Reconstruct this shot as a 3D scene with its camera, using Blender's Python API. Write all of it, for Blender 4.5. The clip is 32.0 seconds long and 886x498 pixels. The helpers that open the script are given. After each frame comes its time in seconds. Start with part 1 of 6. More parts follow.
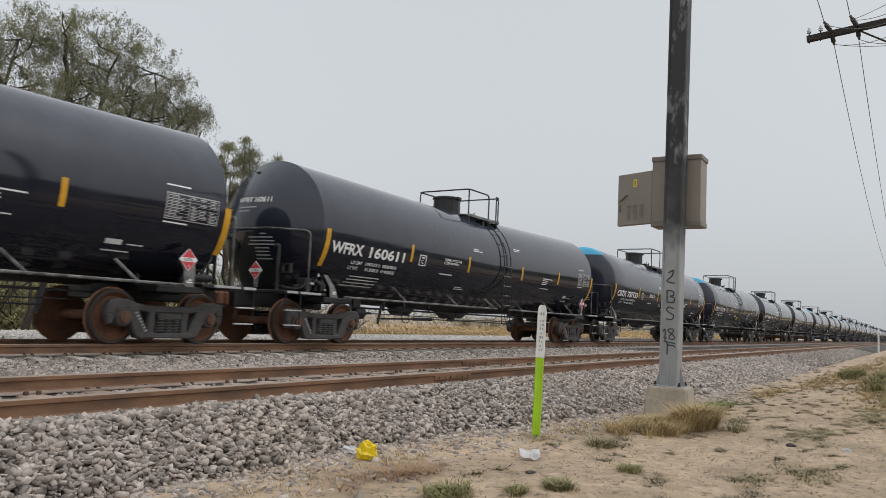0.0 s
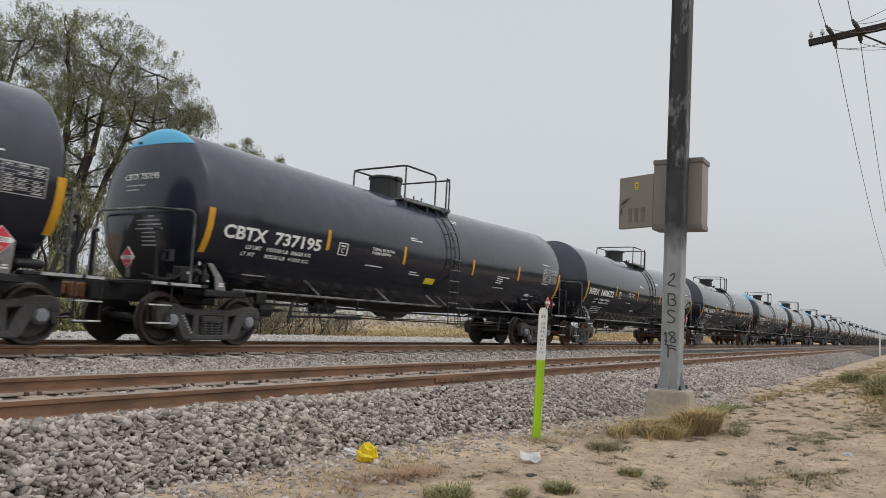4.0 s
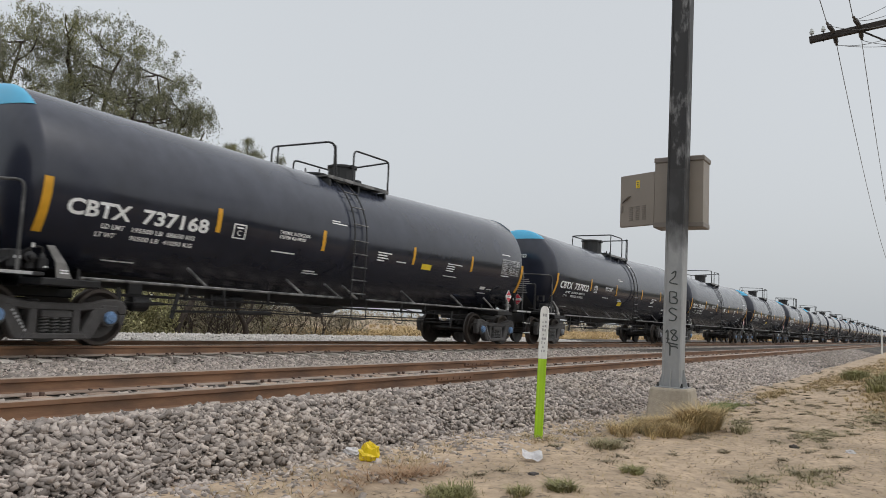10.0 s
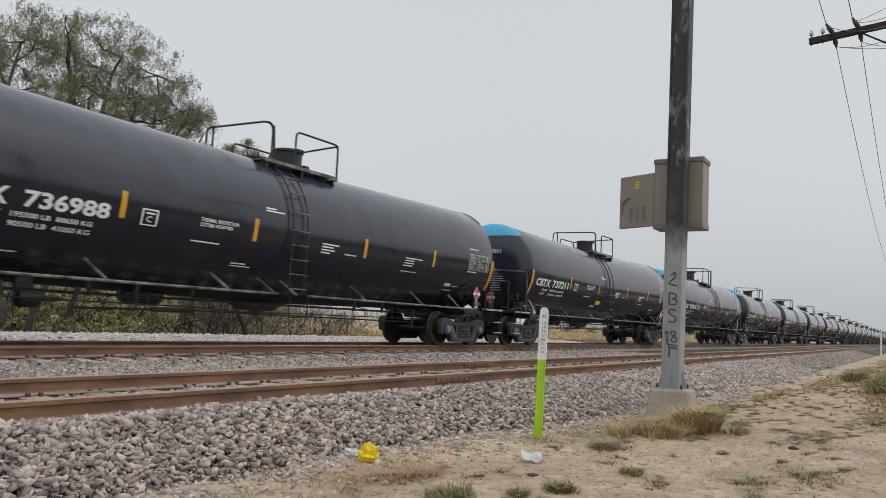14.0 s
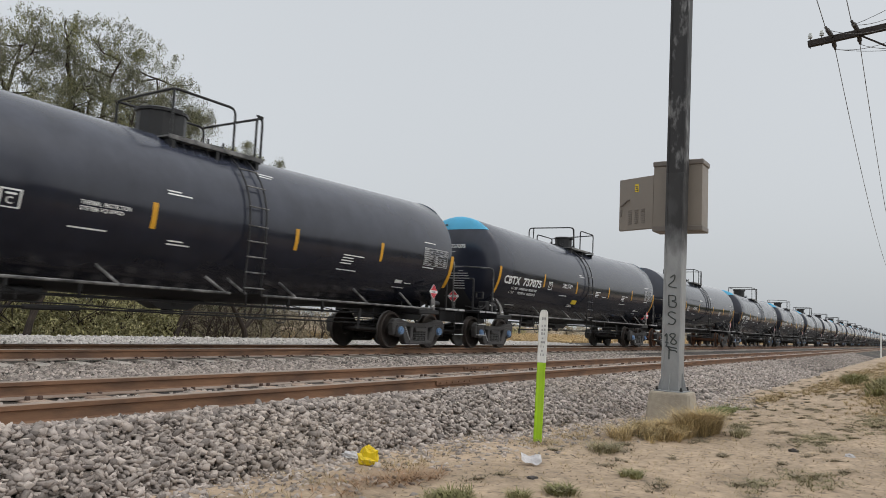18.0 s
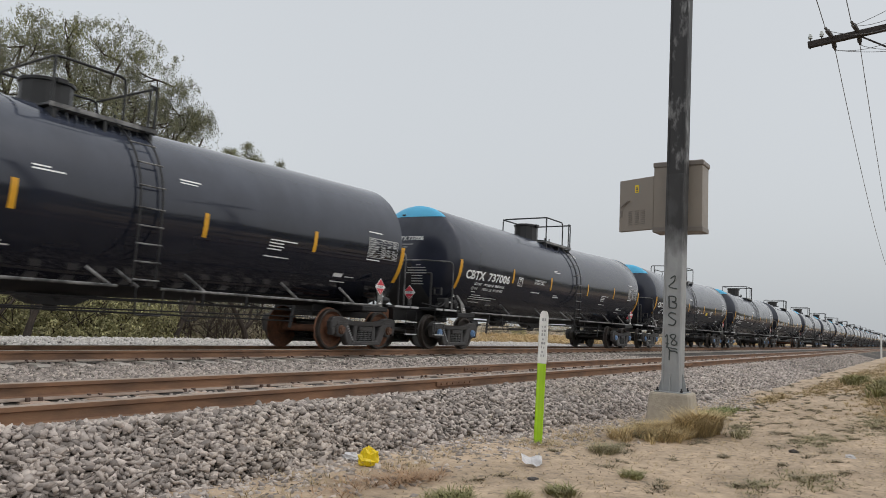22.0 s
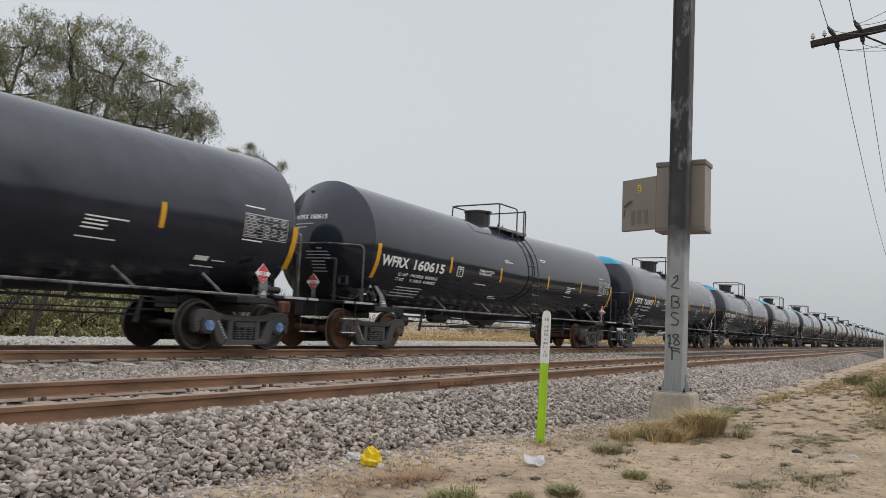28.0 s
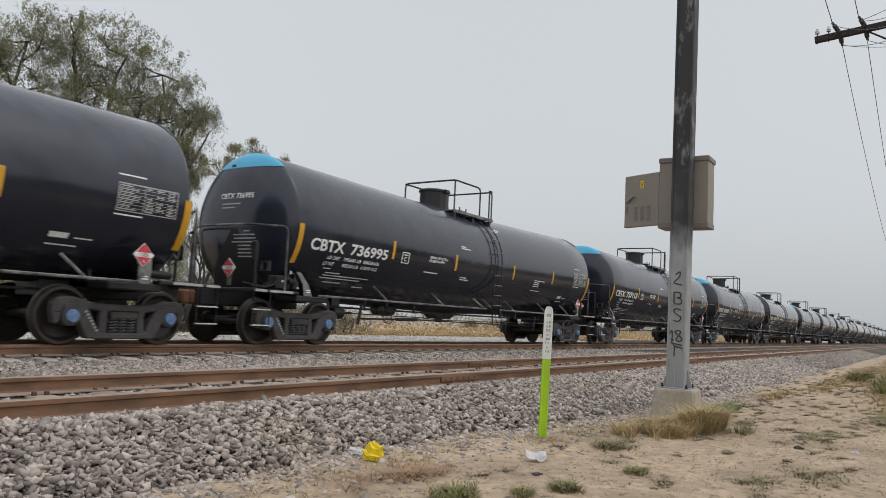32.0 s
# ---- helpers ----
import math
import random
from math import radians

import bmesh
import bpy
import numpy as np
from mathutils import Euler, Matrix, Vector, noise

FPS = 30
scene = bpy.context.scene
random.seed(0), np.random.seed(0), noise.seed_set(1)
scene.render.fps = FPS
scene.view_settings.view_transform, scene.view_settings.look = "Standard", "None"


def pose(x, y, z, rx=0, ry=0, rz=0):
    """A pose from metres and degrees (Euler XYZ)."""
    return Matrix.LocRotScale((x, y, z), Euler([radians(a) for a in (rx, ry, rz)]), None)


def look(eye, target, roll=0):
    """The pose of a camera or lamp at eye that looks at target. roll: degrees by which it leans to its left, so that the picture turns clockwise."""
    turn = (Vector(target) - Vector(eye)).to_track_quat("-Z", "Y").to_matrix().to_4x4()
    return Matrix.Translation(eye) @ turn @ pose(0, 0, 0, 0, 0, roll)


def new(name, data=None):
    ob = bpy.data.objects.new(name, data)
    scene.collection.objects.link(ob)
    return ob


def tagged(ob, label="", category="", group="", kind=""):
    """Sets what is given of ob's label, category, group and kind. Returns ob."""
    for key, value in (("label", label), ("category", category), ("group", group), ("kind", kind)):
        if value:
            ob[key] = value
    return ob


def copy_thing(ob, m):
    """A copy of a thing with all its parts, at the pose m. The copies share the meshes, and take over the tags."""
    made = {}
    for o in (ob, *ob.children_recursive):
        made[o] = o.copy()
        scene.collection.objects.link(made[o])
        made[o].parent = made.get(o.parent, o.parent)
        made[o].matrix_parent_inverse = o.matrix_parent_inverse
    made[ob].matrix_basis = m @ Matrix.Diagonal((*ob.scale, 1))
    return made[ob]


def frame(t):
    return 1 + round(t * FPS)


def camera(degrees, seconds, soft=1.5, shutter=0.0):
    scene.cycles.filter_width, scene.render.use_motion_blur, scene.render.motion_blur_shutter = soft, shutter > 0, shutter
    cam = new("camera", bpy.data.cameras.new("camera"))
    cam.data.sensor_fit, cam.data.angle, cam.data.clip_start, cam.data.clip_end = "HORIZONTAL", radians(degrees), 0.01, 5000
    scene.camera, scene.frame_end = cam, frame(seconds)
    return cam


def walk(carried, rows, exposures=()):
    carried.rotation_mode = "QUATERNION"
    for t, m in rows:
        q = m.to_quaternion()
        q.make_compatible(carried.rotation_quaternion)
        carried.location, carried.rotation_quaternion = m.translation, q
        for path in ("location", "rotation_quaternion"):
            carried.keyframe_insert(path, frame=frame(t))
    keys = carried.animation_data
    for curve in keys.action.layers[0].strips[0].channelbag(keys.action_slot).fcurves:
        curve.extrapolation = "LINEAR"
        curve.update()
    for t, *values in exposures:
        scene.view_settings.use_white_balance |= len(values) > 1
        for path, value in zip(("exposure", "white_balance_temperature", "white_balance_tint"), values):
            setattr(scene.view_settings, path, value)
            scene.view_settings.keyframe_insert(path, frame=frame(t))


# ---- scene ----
# World: x runs along the track, y across it, z up; the rail tops lie at z = 0.
cam = camera(60.51, 32.0, soft=0.55, shutter=0.15)
EYE = Vector((0.0, 0.0, 0.678))


def aim(yaw, pitch, lean):
    """The pose of the camera, turned from the y axis towards the x axis by yaw, raised by pitch, leaning by lean."""
    a, b = radians(yaw), radians(pitch)
    way = Vector((math.sin(a) * math.cos(b), math.cos(a) * math.cos(b), math.sin(b)))
    return look(EYE, EYE + way, lean)


walk(cam, [(t, aim(a, b, c)) for t, a, b, c in (
    (0, 57.844, 5.233, 2.750), (0.5, 57.798, 5.053, 2.935), (1, 57.691, 5.039, 2.960), (1.5, 57.682, 5.145, 2.999), (2, 57.810, 5.334, 2.847),
    (2.5, 57.864, 5.258, 2.952), (3, 57.865, 5.235, 2.966), (3.5, 57.790, 5.343, 2.994), (5.5, 57.651, 5.416, 2.859), (6, 57.661, 5.466, 2.799),
    (6.5, 57.454, 5.464, 2.972), (7, 57.459, 5.403, 2.963), (7.5, 57.496, 5.424, 2.910), (8, 57.675, 5.415, 2.861), (8.5, 57.611, 5.383, 2.837),
    (9, 57.568, 5.235, 2.897), (9.5, 57.567, 5.246, 2.883), (10, 57.658, 5.318, 2.725), (10.5, 57.615, 5.367, 2.768), (11, 57.539, 5.292, 2.767),
    (11.5, 57.509, 5.257, 2.880), (12, 57.622, 5.361, 2.765), (12.5, 57.706, 5.439, 2.765), (13, 57.629, 5.201, 2.920), (13.5, 57.633, 5.142, 2.907),
    (14, 57.691, 5.390, 2.811), (14.5, 57.692, 5.334, 2.891), (16.5, 57.698, 5.551, 2.731), (17, 57.641, 5.404, 2.796), (17.5, 57.641, 5.404, 2.796),
    (18, 57.713, 5.593, 2.743), (18.5, 57.648, 5.530, 2.773), (19, 57.593, 5.438, 2.862), (19.5, 57.650, 5.494, 2.800), (20, 57.678, 5.615, 2.711),
    (20.5, 57.647, 5.537, 2.825), (21, 57.614, 5.432, 2.829), (21.5, 57.654, 5.530, 2.775), (22, 57.693, 5.670, 2.704), (22.5, 57.601, 5.614, 2.755),
    (23, 57.540, 5.519, 2.827), (23.5, 57.550, 5.611, 2.793), (24, 57.672, 5.679, 2.684), (24.5, 57.619, 5.599, 2.787), (25, 57.559, 5.478, 2.803),
    (25.5, 57.514, 5.541, 2.705), (27.5, 57.479, 5.561, 2.717), (28, 57.515, 5.651, 2.687), (28.5, 57.435, 5.559, 2.816), (29, 57.276, 5.511, 2.878),
    (29.5, 57.319, 5.655, 2.837), (30, 57.397, 5.709, 2.757), (30.5, 57.304, 5.560, 2.850), (31, 57.262, 5.489, 2.853), (31.5, 57.316, 5.402, 2.818),
    (32, 57.346, 5.310, 2.847))])

# ---- sky and sun ----
SUN_TURN, SUN_HIGH = radians(165), radians(62)
world = bpy.data.worlds.new("overcast_sky")
scene.world = world
world.use_nodes = True
wn, wl = world.node_tree.nodes, world.node_tree.links
wn.clear()
sky = wn.new("ShaderNodeTexSky")
sky.sky_type, sky.sun_disc = "NISHITA", False
sky.sun_elevation, sky.sun_rotation = SUN_HIGH, SUN_TURN
sky.dust_density, sky.air_density = 6.0, 1.0
dull = wn.new("ShaderNodeHueSaturation")
dull.inputs["Saturation"].default_value = 0.25
dull.inputs["Value"].default_value = 0.18
veil = wn.new("ShaderNodeMix")
veil.data_type = "RGBA"
veil.inputs["Factor"].default_value = 0.72
# the cloud is a little thicker towards the far end of the line
cloud_at = wn.new("ShaderNodeTexCoord")
cloud_x = wn.new("ShaderNodeSeparateXYZ")
thick = wn.new("ShaderNodeMapRange")
thick.interpolation_type = "SMOOTHSTEP"
thick.inputs["From Min"].default_value, thick.inputs["From Max"].default_value = 0.3, 1.05
cloud = wn.new("ShaderNodeMix")
cloud.data_type = "RGBA"
cloud.inputs["A"].default_value = (0.708, 0.750, 0.788, 1)
cloud.inputs["B"].default_value = (0.640, 0.676, 0.708, 1)
wl.new(cloud_at.outputs["Generated"], cloud_x.inputs[0])
wl.new(cloud_x.outputs["X"], thick.inputs["Value"])
wl.new(thick.outputs["Result"], cloud.inputs["Factor"])
wl.new(cloud.outputs["Result"], veil.inputs["B"])
back = wn.new("ShaderNodeBackground")
back.inputs["Strength"].default_value = 1.0
wout = wn.new("ShaderNodeOutputWorld")
wl.new(sky.outputs["Color"], dull.inputs["Color"])
wl.new(dull.outputs["Color"], veil.inputs["A"])
wl.new(veil.outputs["Result"], back.inputs["Color"])
wl.new(back.outputs["Background"], wout.inputs["Surface"])

sun = new("sun", bpy.data.lights.new("sun", "SUN"))
sun.data.energy, sun.data.angle, sun.data.color = 0.6, radians(178), (1.0, 0.97, 0.92)
sun.matrix_world = look((60 * math.cos(SUN_HIGH) * math.sin(SUN_TURN), 60 * math.cos(SUN_HIGH) * math.cos(SUN_TURN), 60 * math.sin(SUN_HIGH)), (0, 0, 0))
scene.view_settings.exposure = 0.0


# ---- materials ----
def material(name, colour, rough=0.6, metal=0.0, vary=0.25, scale=6.0, bump=0.0, bump_scale=60.0, second=None, second_scale=1.5, second_amount=0.5,
             edge=(0.45, 0.65), rough_vary=0.1, island=0.0, each=0.0, coords="Object", spec=0.5, stretch=(1, 1, 1), specks=None, specks_scale=40.0, specks_edge=(0.58, 0.66), ior=1.5, dull=0.0, dust=None):
    """A painted, rusted or mineral surface: colour with fine grain, patches of a second colour, uneven gloss and relief."""
    m = bpy.data.materials.new(name)
    m.use_nodes = True
    n, l = m.node_tree.nodes, m.node_tree.links
    b = n["Principled BSDF"]
    b.inputs["Metallic"].default_value = metal
    b.inputs["Specular IOR Level"].default_value = spec
    b.inputs["IOR"].default_value = ior
    if dull:
        # a dusty film: less gloss at a grazing view
        edge_on = n.new("ShaderNodeLayerWeight")
        edge_on.inputs["Blend"].default_value = 0.5
        less = n.new("ShaderNodeMapRange")
        less.inputs["From Min"].default_value, less.inputs["From Max"].default_value = 0.55, 0.95
        less.inputs["To Min"].default_value, less.inputs["To Max"].default_value = spec, spec * dull
        l.new(edge_on.outputs["Facing"], less.inputs["Value"]), l.new(less.outputs["Result"], b.inputs["Specular IOR Level"])
    tc = n.new("ShaderNodeTexCoord")
    mp = n.new("ShaderNodeMapping")
    mp.inputs["Scale"].default_value = stretch
    l.new(tc.outputs[coords], mp.inputs["Vector"])
    grain = n.new("ShaderNodeTexNoise")
    grain.inputs["Scale"].default_value, grain.inputs["Detail"].default_value = scale, 6
    l.new(mp.outputs["Vector"], grain.inputs["Vector"])
    fac = n.new("ShaderNodeMapRange")
    fac.inputs["From Min"].default_value, fac.inputs["From Max"].default_value = 0.25, 0.75
    fac.inputs["To Min"].default_value, fac.inputs["To Max"].default_value = 1 - vary, 1 + vary
    l.new(grain.outputs["Fac"], fac.inputs["Value"])
    base = n.new("ShaderNodeRGB")
    base.outputs[0].default_value = (*colour, 1)
    out = base.outputs[0]
    if second:
        big = n.new("ShaderNodeTexNoise")
        big.inputs["Scale"].default_value, big.inputs["Detail"].default_value = second_scale, 8
        big.inputs["Roughness"].default_value = 0.65
        l.new(mp.outputs["Vector"], big.inputs["Vector"])
        cut = n.new("ShaderNodeMapRange")
        cut.inputs["From Min"].default_value, cut.inputs["From Max"].default_value = edge
        cut.inputs["To Max"].default_value = second_amount
        l.new(big.outputs["Fac"], cut.inputs["Value"])
        mix = n.new("ShaderNodeMix")
        mix.data_type = "RGBA"
        l.new(cut.outputs["Result"], mix.inputs["Factor"])
        l.new(out, mix.inputs["A"])
        mix.inputs["B"].default_value = (*second, 1)
        out = mix.outputs["Result"]
    if specks:
        dots = n.new("ShaderNodeTexNoise")
        dots.inputs["Scale"].default_value, dots.inputs["Detail"].default_value = specks_scale, 3
        l.new(mp.outputs["Vector"], dots.inputs["Vector"])
        cut = n.new("ShaderNodeMapRange")
        cut.inputs["From Min"].default_value, cut.inputs["From Max"].default_value = specks_edge
        cut.inputs["To Max"].default_value = 0.8
        l.new(dots.outputs["Fac"], cut.inputs["Value"])
        mix = n.new("ShaderNodeMix")
        mix.data_type = "RGBA"
        l.new(cut.outputs["Result"], mix.inputs["Factor"])
        l.new(out, mix.inputs["A"])
        mix.inputs["B"].default_value = (*specks, 1)
        out = mix.outputs["Result"]
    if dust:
        # sky light painted on what faces up, or, with a fifth number, a coat above a ragged edge: colour, from, to,
        # share
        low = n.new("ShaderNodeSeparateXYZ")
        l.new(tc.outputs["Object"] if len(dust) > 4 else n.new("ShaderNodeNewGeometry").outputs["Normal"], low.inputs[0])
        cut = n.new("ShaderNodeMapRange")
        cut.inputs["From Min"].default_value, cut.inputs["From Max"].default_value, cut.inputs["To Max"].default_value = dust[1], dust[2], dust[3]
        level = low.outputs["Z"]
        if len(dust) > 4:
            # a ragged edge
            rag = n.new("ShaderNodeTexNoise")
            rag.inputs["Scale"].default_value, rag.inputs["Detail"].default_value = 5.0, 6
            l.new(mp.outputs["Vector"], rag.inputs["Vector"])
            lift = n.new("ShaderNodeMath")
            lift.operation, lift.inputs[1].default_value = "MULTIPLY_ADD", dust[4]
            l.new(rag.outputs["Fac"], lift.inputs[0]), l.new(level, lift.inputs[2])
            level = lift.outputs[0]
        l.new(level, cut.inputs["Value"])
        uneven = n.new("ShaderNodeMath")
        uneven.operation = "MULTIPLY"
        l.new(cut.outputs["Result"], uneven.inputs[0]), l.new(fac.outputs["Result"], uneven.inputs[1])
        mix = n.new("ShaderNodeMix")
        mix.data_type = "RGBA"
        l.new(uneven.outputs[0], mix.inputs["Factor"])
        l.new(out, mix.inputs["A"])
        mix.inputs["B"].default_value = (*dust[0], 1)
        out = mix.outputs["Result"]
    scale_by = fac.outputs["Result"]
    for amount, node, socket in ((island, "ShaderNodeNewGeometry", "Random Per Island"), (each, "ShaderNodeObjectInfo", "Random")):
        if amount:
            info = n.new(node)
            r = n.new("ShaderNodeMapRange")
            r.inputs["To Min"].default_value, r.inputs["To Max"].default_value = 1 - amount, 1 + amount
            l.new(info.outputs[socket], r.inputs["Value"])
            x = n.new("ShaderNodeMath")
            x.operation = "MULTIPLY"
            l.new(scale_by, x.inputs[0]), l.new(r.outputs["Result"], x.inputs[1])
            scale_by = x.outputs[0]
    tone = n.new("ShaderNodeVectorMath")
    tone.operation = "SCALE"
    l.new(out, tone.inputs[0]), l.new(scale_by, tone.inputs["Scale"])
    l.new(tone.outputs["Vector"], b.inputs["Base Color"])
    ro = n.new("ShaderNodeMapRange")
    ro.inputs["From Min"].default_value, ro.inputs["From Max"].default_value = 0.3, 0.7
    ro.inputs["To Min"].default_value, ro.inputs["To Max"].default_value = max(rough - rough_vary, 0.03), min(rough + rough_vary, 1)
    l.new(grain.outputs["Fac"], ro.inputs["Value"])
    l.new(ro.outputs["Result"], b.inputs["Roughness"])
    if bump:
        fine = n.new("ShaderNodeTexNoise")
        fine.inputs["Scale"].default_value, fine.inputs["Detail"].default_value = bump_scale, 5
        l.new(mp.outputs["Vector"], fine.inputs["Vector"])
        bm_ = n.new("ShaderNodeBump")
        bm_.inputs["Strength"].default_value, bm_.inputs["Distance"].default_value = min(bump, 1), 0.02
        l.new(fine.outputs["Fac"], bm_.inputs["Height"])
        l.new(bm_.outputs["Normal"], b.inputs["Normal"])
    return m


# both tank paints have pale sky light mixed into their upward faces
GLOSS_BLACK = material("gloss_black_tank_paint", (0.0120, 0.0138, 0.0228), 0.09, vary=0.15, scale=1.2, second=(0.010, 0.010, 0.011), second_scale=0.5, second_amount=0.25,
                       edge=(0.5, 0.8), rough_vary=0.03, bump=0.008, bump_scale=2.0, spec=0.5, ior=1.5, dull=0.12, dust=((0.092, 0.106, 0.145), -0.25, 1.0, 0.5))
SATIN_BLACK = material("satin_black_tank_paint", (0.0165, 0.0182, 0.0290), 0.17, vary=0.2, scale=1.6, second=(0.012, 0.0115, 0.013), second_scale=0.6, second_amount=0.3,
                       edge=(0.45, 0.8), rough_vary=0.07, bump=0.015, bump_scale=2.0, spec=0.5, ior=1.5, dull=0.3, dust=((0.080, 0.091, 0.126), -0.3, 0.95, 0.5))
BELLY = material("greasy_matt_belly", (0.020, 0.019, 0.020), 0.6, vary=0.3, scale=2, second=(0.018, 0.015, 0.012), second_scale=1.2, second_amount=0.5, spec=0.25)
FRAME_BLACK = material("dusty_black_frame_paint", (0.012, 0.0115, 0.013), 0.5, vary=0.35, scale=5, second=(0.034, 0.031, 0.029), second_scale=2.2, second_amount=0.4, edge=(0.5, 0.75))
PIPE_GREY = material("worn_handrail_paint", (0.045, 0.045, 0.045), 0.45, vary=0.3, scale=8, second=(0.38, 0.37, 0.36), second_scale=3, second_amount=0.6, edge=(0.42, 0.62))
GUSSET = material("dusty_pale_gusset_paint", (0.20, 0.19, 0.18), 0.6, vary=0.3, scale=8, second=(0.06, 0.06, 0.06), second_scale=4, second_amount=0.6)
RAIL_BLACK = material("platform_rail_paint", (0.012, 0.012, 0.013), 0.5, vary=0.3, scale=9)
CAST_STEEL = material("dark_grey_cast_steel", (0.068, 0.064, 0.063), 0.68, vary=0.25, scale=9, second=(0.034, 0.028, 0.025), second_scale=4, second_amount=0.6, bump=0.25, bump_scale=90)
WHEEL_DARK = material("dark_greasy_wheel_steel", (0.022, 0.018, 0.016), 0.42, vary=0.3, scale=7, second=(0.05, 0.036, 0.028), second_scale=5, second_amount=0.5)
WHEEL_RUST = material("rusty_wheel_steel", (0.20, 0.088, 0.048), 0.8, vary=0.3, scale=9, second=(0.06, 0.035, 0.025), second_scale=4, second_amount=0.7)
TREAD = material("dull_wheel_rim", (0.060, 0.047, 0.040), 0.5, metal=0.3, vary=0.25, scale=12, second=(0.05, 0.042, 0.038), second_scale=5, second_amount=0.7)
SPRING = material("coil_spring_steel", (0.085, 0.082, 0.08), 0.6, vary=0.25, scale=20)
CAP_BLUE = material("pale_blue_bearing_cap", (0.17, 0.30, 0.52), 0.5, vary=0.2, scale=25, second=(0.08, 0.08, 0.08), second_scale=14, second_amount=0.5)
CAP_RUST = material("rust_brown_bearing_cap", (0.13, 0.065, 0.04), 0.75, vary=0.3, scale=22)
CAP_GREY = material("grey_bearing_cap", (0.32, 0.33, 0.36), 0.5, vary=0.2, scale=25, second=(0.08, 0.08, 0.08), second_scale=14, second_amount=0.5)
YELLOW = material("yellow_reflector_stripe", (0.70, 0.355, 0.02), 0.45, vary=0.1, scale=10)
TAG_YELLOW = material("yellow_inspection_tag", (0.85, 0.62, 0.03), 0.5, vary=0.1, scale=10)
WHITE = material("white_stencil_paint", (0.84, 0.84, 0.83), 0.55, vary=0.12, scale=14)
DUSTY_WHITE = material("dusty_white_stencil", (0.42, 0.42, 0.42), 0.6, vary=0.2, scale=14)
STEP_PALE = material("worn_pale_step_paint", (0.60, 0.60, 0.59), 0.55, vary=0.25, scale=18, second=(0.2, 0.2, 0.2), second_scale=9, second_amount=0.5)
MARK_GREY = material("faded_grey_print", (0.36, 0.36, 0.36), 0.7, vary=0.2, scale=20)
RED = material("red_placard", (0.62, 0.05, 0.07), 0.5, vary=0.1, scale=20)
SKY_BLUE = material("sky_blue_head_paint", (0.08, 0.42, 0.66), 0.4, vary=0.08, scale=3)
RAIL_RUST = material("rusty_rail_steel", (0.235, 0.128, 0.073), 0.75, vary=0.25, scale=7, second=(0.085, 0.052, 0.038), second_scale=2.2, second_amount=0.7, bump=0.2, bump_scale=40, stretch=(0.35, 1, 1))
RAIL_TOP = material("worn_rail_head", (0.34, 0.27, 0.22), 0.45, metal=0.3, vary=0.2, scale=9, stretch=(0.2, 1, 1))
RAIL_BRIGHT = material("bright_rail_head", (0.42, 0.36, 0.30), 0.35, metal=0.5, vary=0.2, scale=9, stretch=(0.2, 1, 1))
RAIL_FOOT = material("dusty_rail_foot", (0.36, 0.30, 0.255), 0.85, vary=0.25, scale=9, second=(0.22, 0.15, 0.11), second_scale=3, second_amount=0.6, stretch=(0.4, 1, 1))
CLIP = material("dark_rail_clip", (0.10, 0.065, 0.05), 0.8, vary=0.3, scale=30)
TIE_CONCRETE = material("pale_concrete_tie", (0.56, 0.51, 0.46), 0.9, vary=0.2, scale=12, each=0.12, second=(0.44, 0.39, 0.34), second_scale=4, bump=0.2)
TIE_WOOD = material("weathered_tie", (0.40, 0.30, 0.235), 0.9, vary=0.3, scale=14, each=0.25, second=(0.16, 0.12, 0.10), second_scale=3, stretch=(6, 0.6, 1), bump=0.3)
STONE = material("grey_ballast_stone", (0.375, 0.325, 0.291), 0.88, vary=0.22, scale=22, second=(0.40, 0.33, 0.26), second_scale=0.8, second_amount=0.3, island=0.5, bump=0.25, bump_scale=120)
PALE_GRAVEL = material("pale_shoulder_gravel", (0.56, 0.525, 0.49), 0.9, vary=0.2, scale=18, island=0.2)
# near-black base: the shade in the gaps between stones is painted into the bed
GAP_SHADED_BED = material("ballast_bed", (0.05, 0.043, 0.039), 0.95, vary=0.5, scale=24, second=(0.30, 0.25, 0.20), second_scale=0.35, second_amount=0.4, bump=1.0, bump_scale=22, specks=(0.04, 0.035, 0.03), specks_scale=17, specks_edge=(0.52, 0.60))
DIRT = material("sandy_dirt", (0.455, 0.343, 0.238), 0.96, vary=0.26, scale=9, second=(0.25, 0.19, 0.13), second_scale=0.9, second_amount=0.7, edge=(0.44, 0.66), bump=0.7, bump_scale=20, specks=(0.13, 0.10, 0.07), specks_scale=16, specks_edge=(0.58, 0.68))
CONCRETE = material("weathered_concrete", (0.40, 0.35, 0.28), 0.93, vary=0.15, scale=18, second=(0.27, 0.23, 0.18), second_scale=3, second_amount=0.55, bump=0.3, bump_scale=50)
GALVANISED = material("grey_galvanised_pole", (0.33, 0.34, 0.345), 0.6, vary=0.12, scale=7, second=(0.22, 0.22, 0.225), second_scale=4, second_amount=0.6)
POLE_COAT = material("galvanised_pole_with_sooty_top", (0.33, 0.34, 0.345), 0.6, vary=0.14, scale=7, second=(0.23, 0.23, 0.235), second_scale=4, second_amount=0.6, stretch=(1, 1, 0.5), dust=((0.034, 0.033, 0.034), 2.28, 2.72, 1.0, 1.0))
POLE_SCUFF = material("dark_sooty_pole_coat", (0.026, 0.025, 0.026), 0.6, vary=0.35, scale=9, second=(0.26, 0.26, 0.26), second_scale=3.4, second_amount=0.75, edge=(0.55, 0.64), stretch=(1, 1, 0.45))
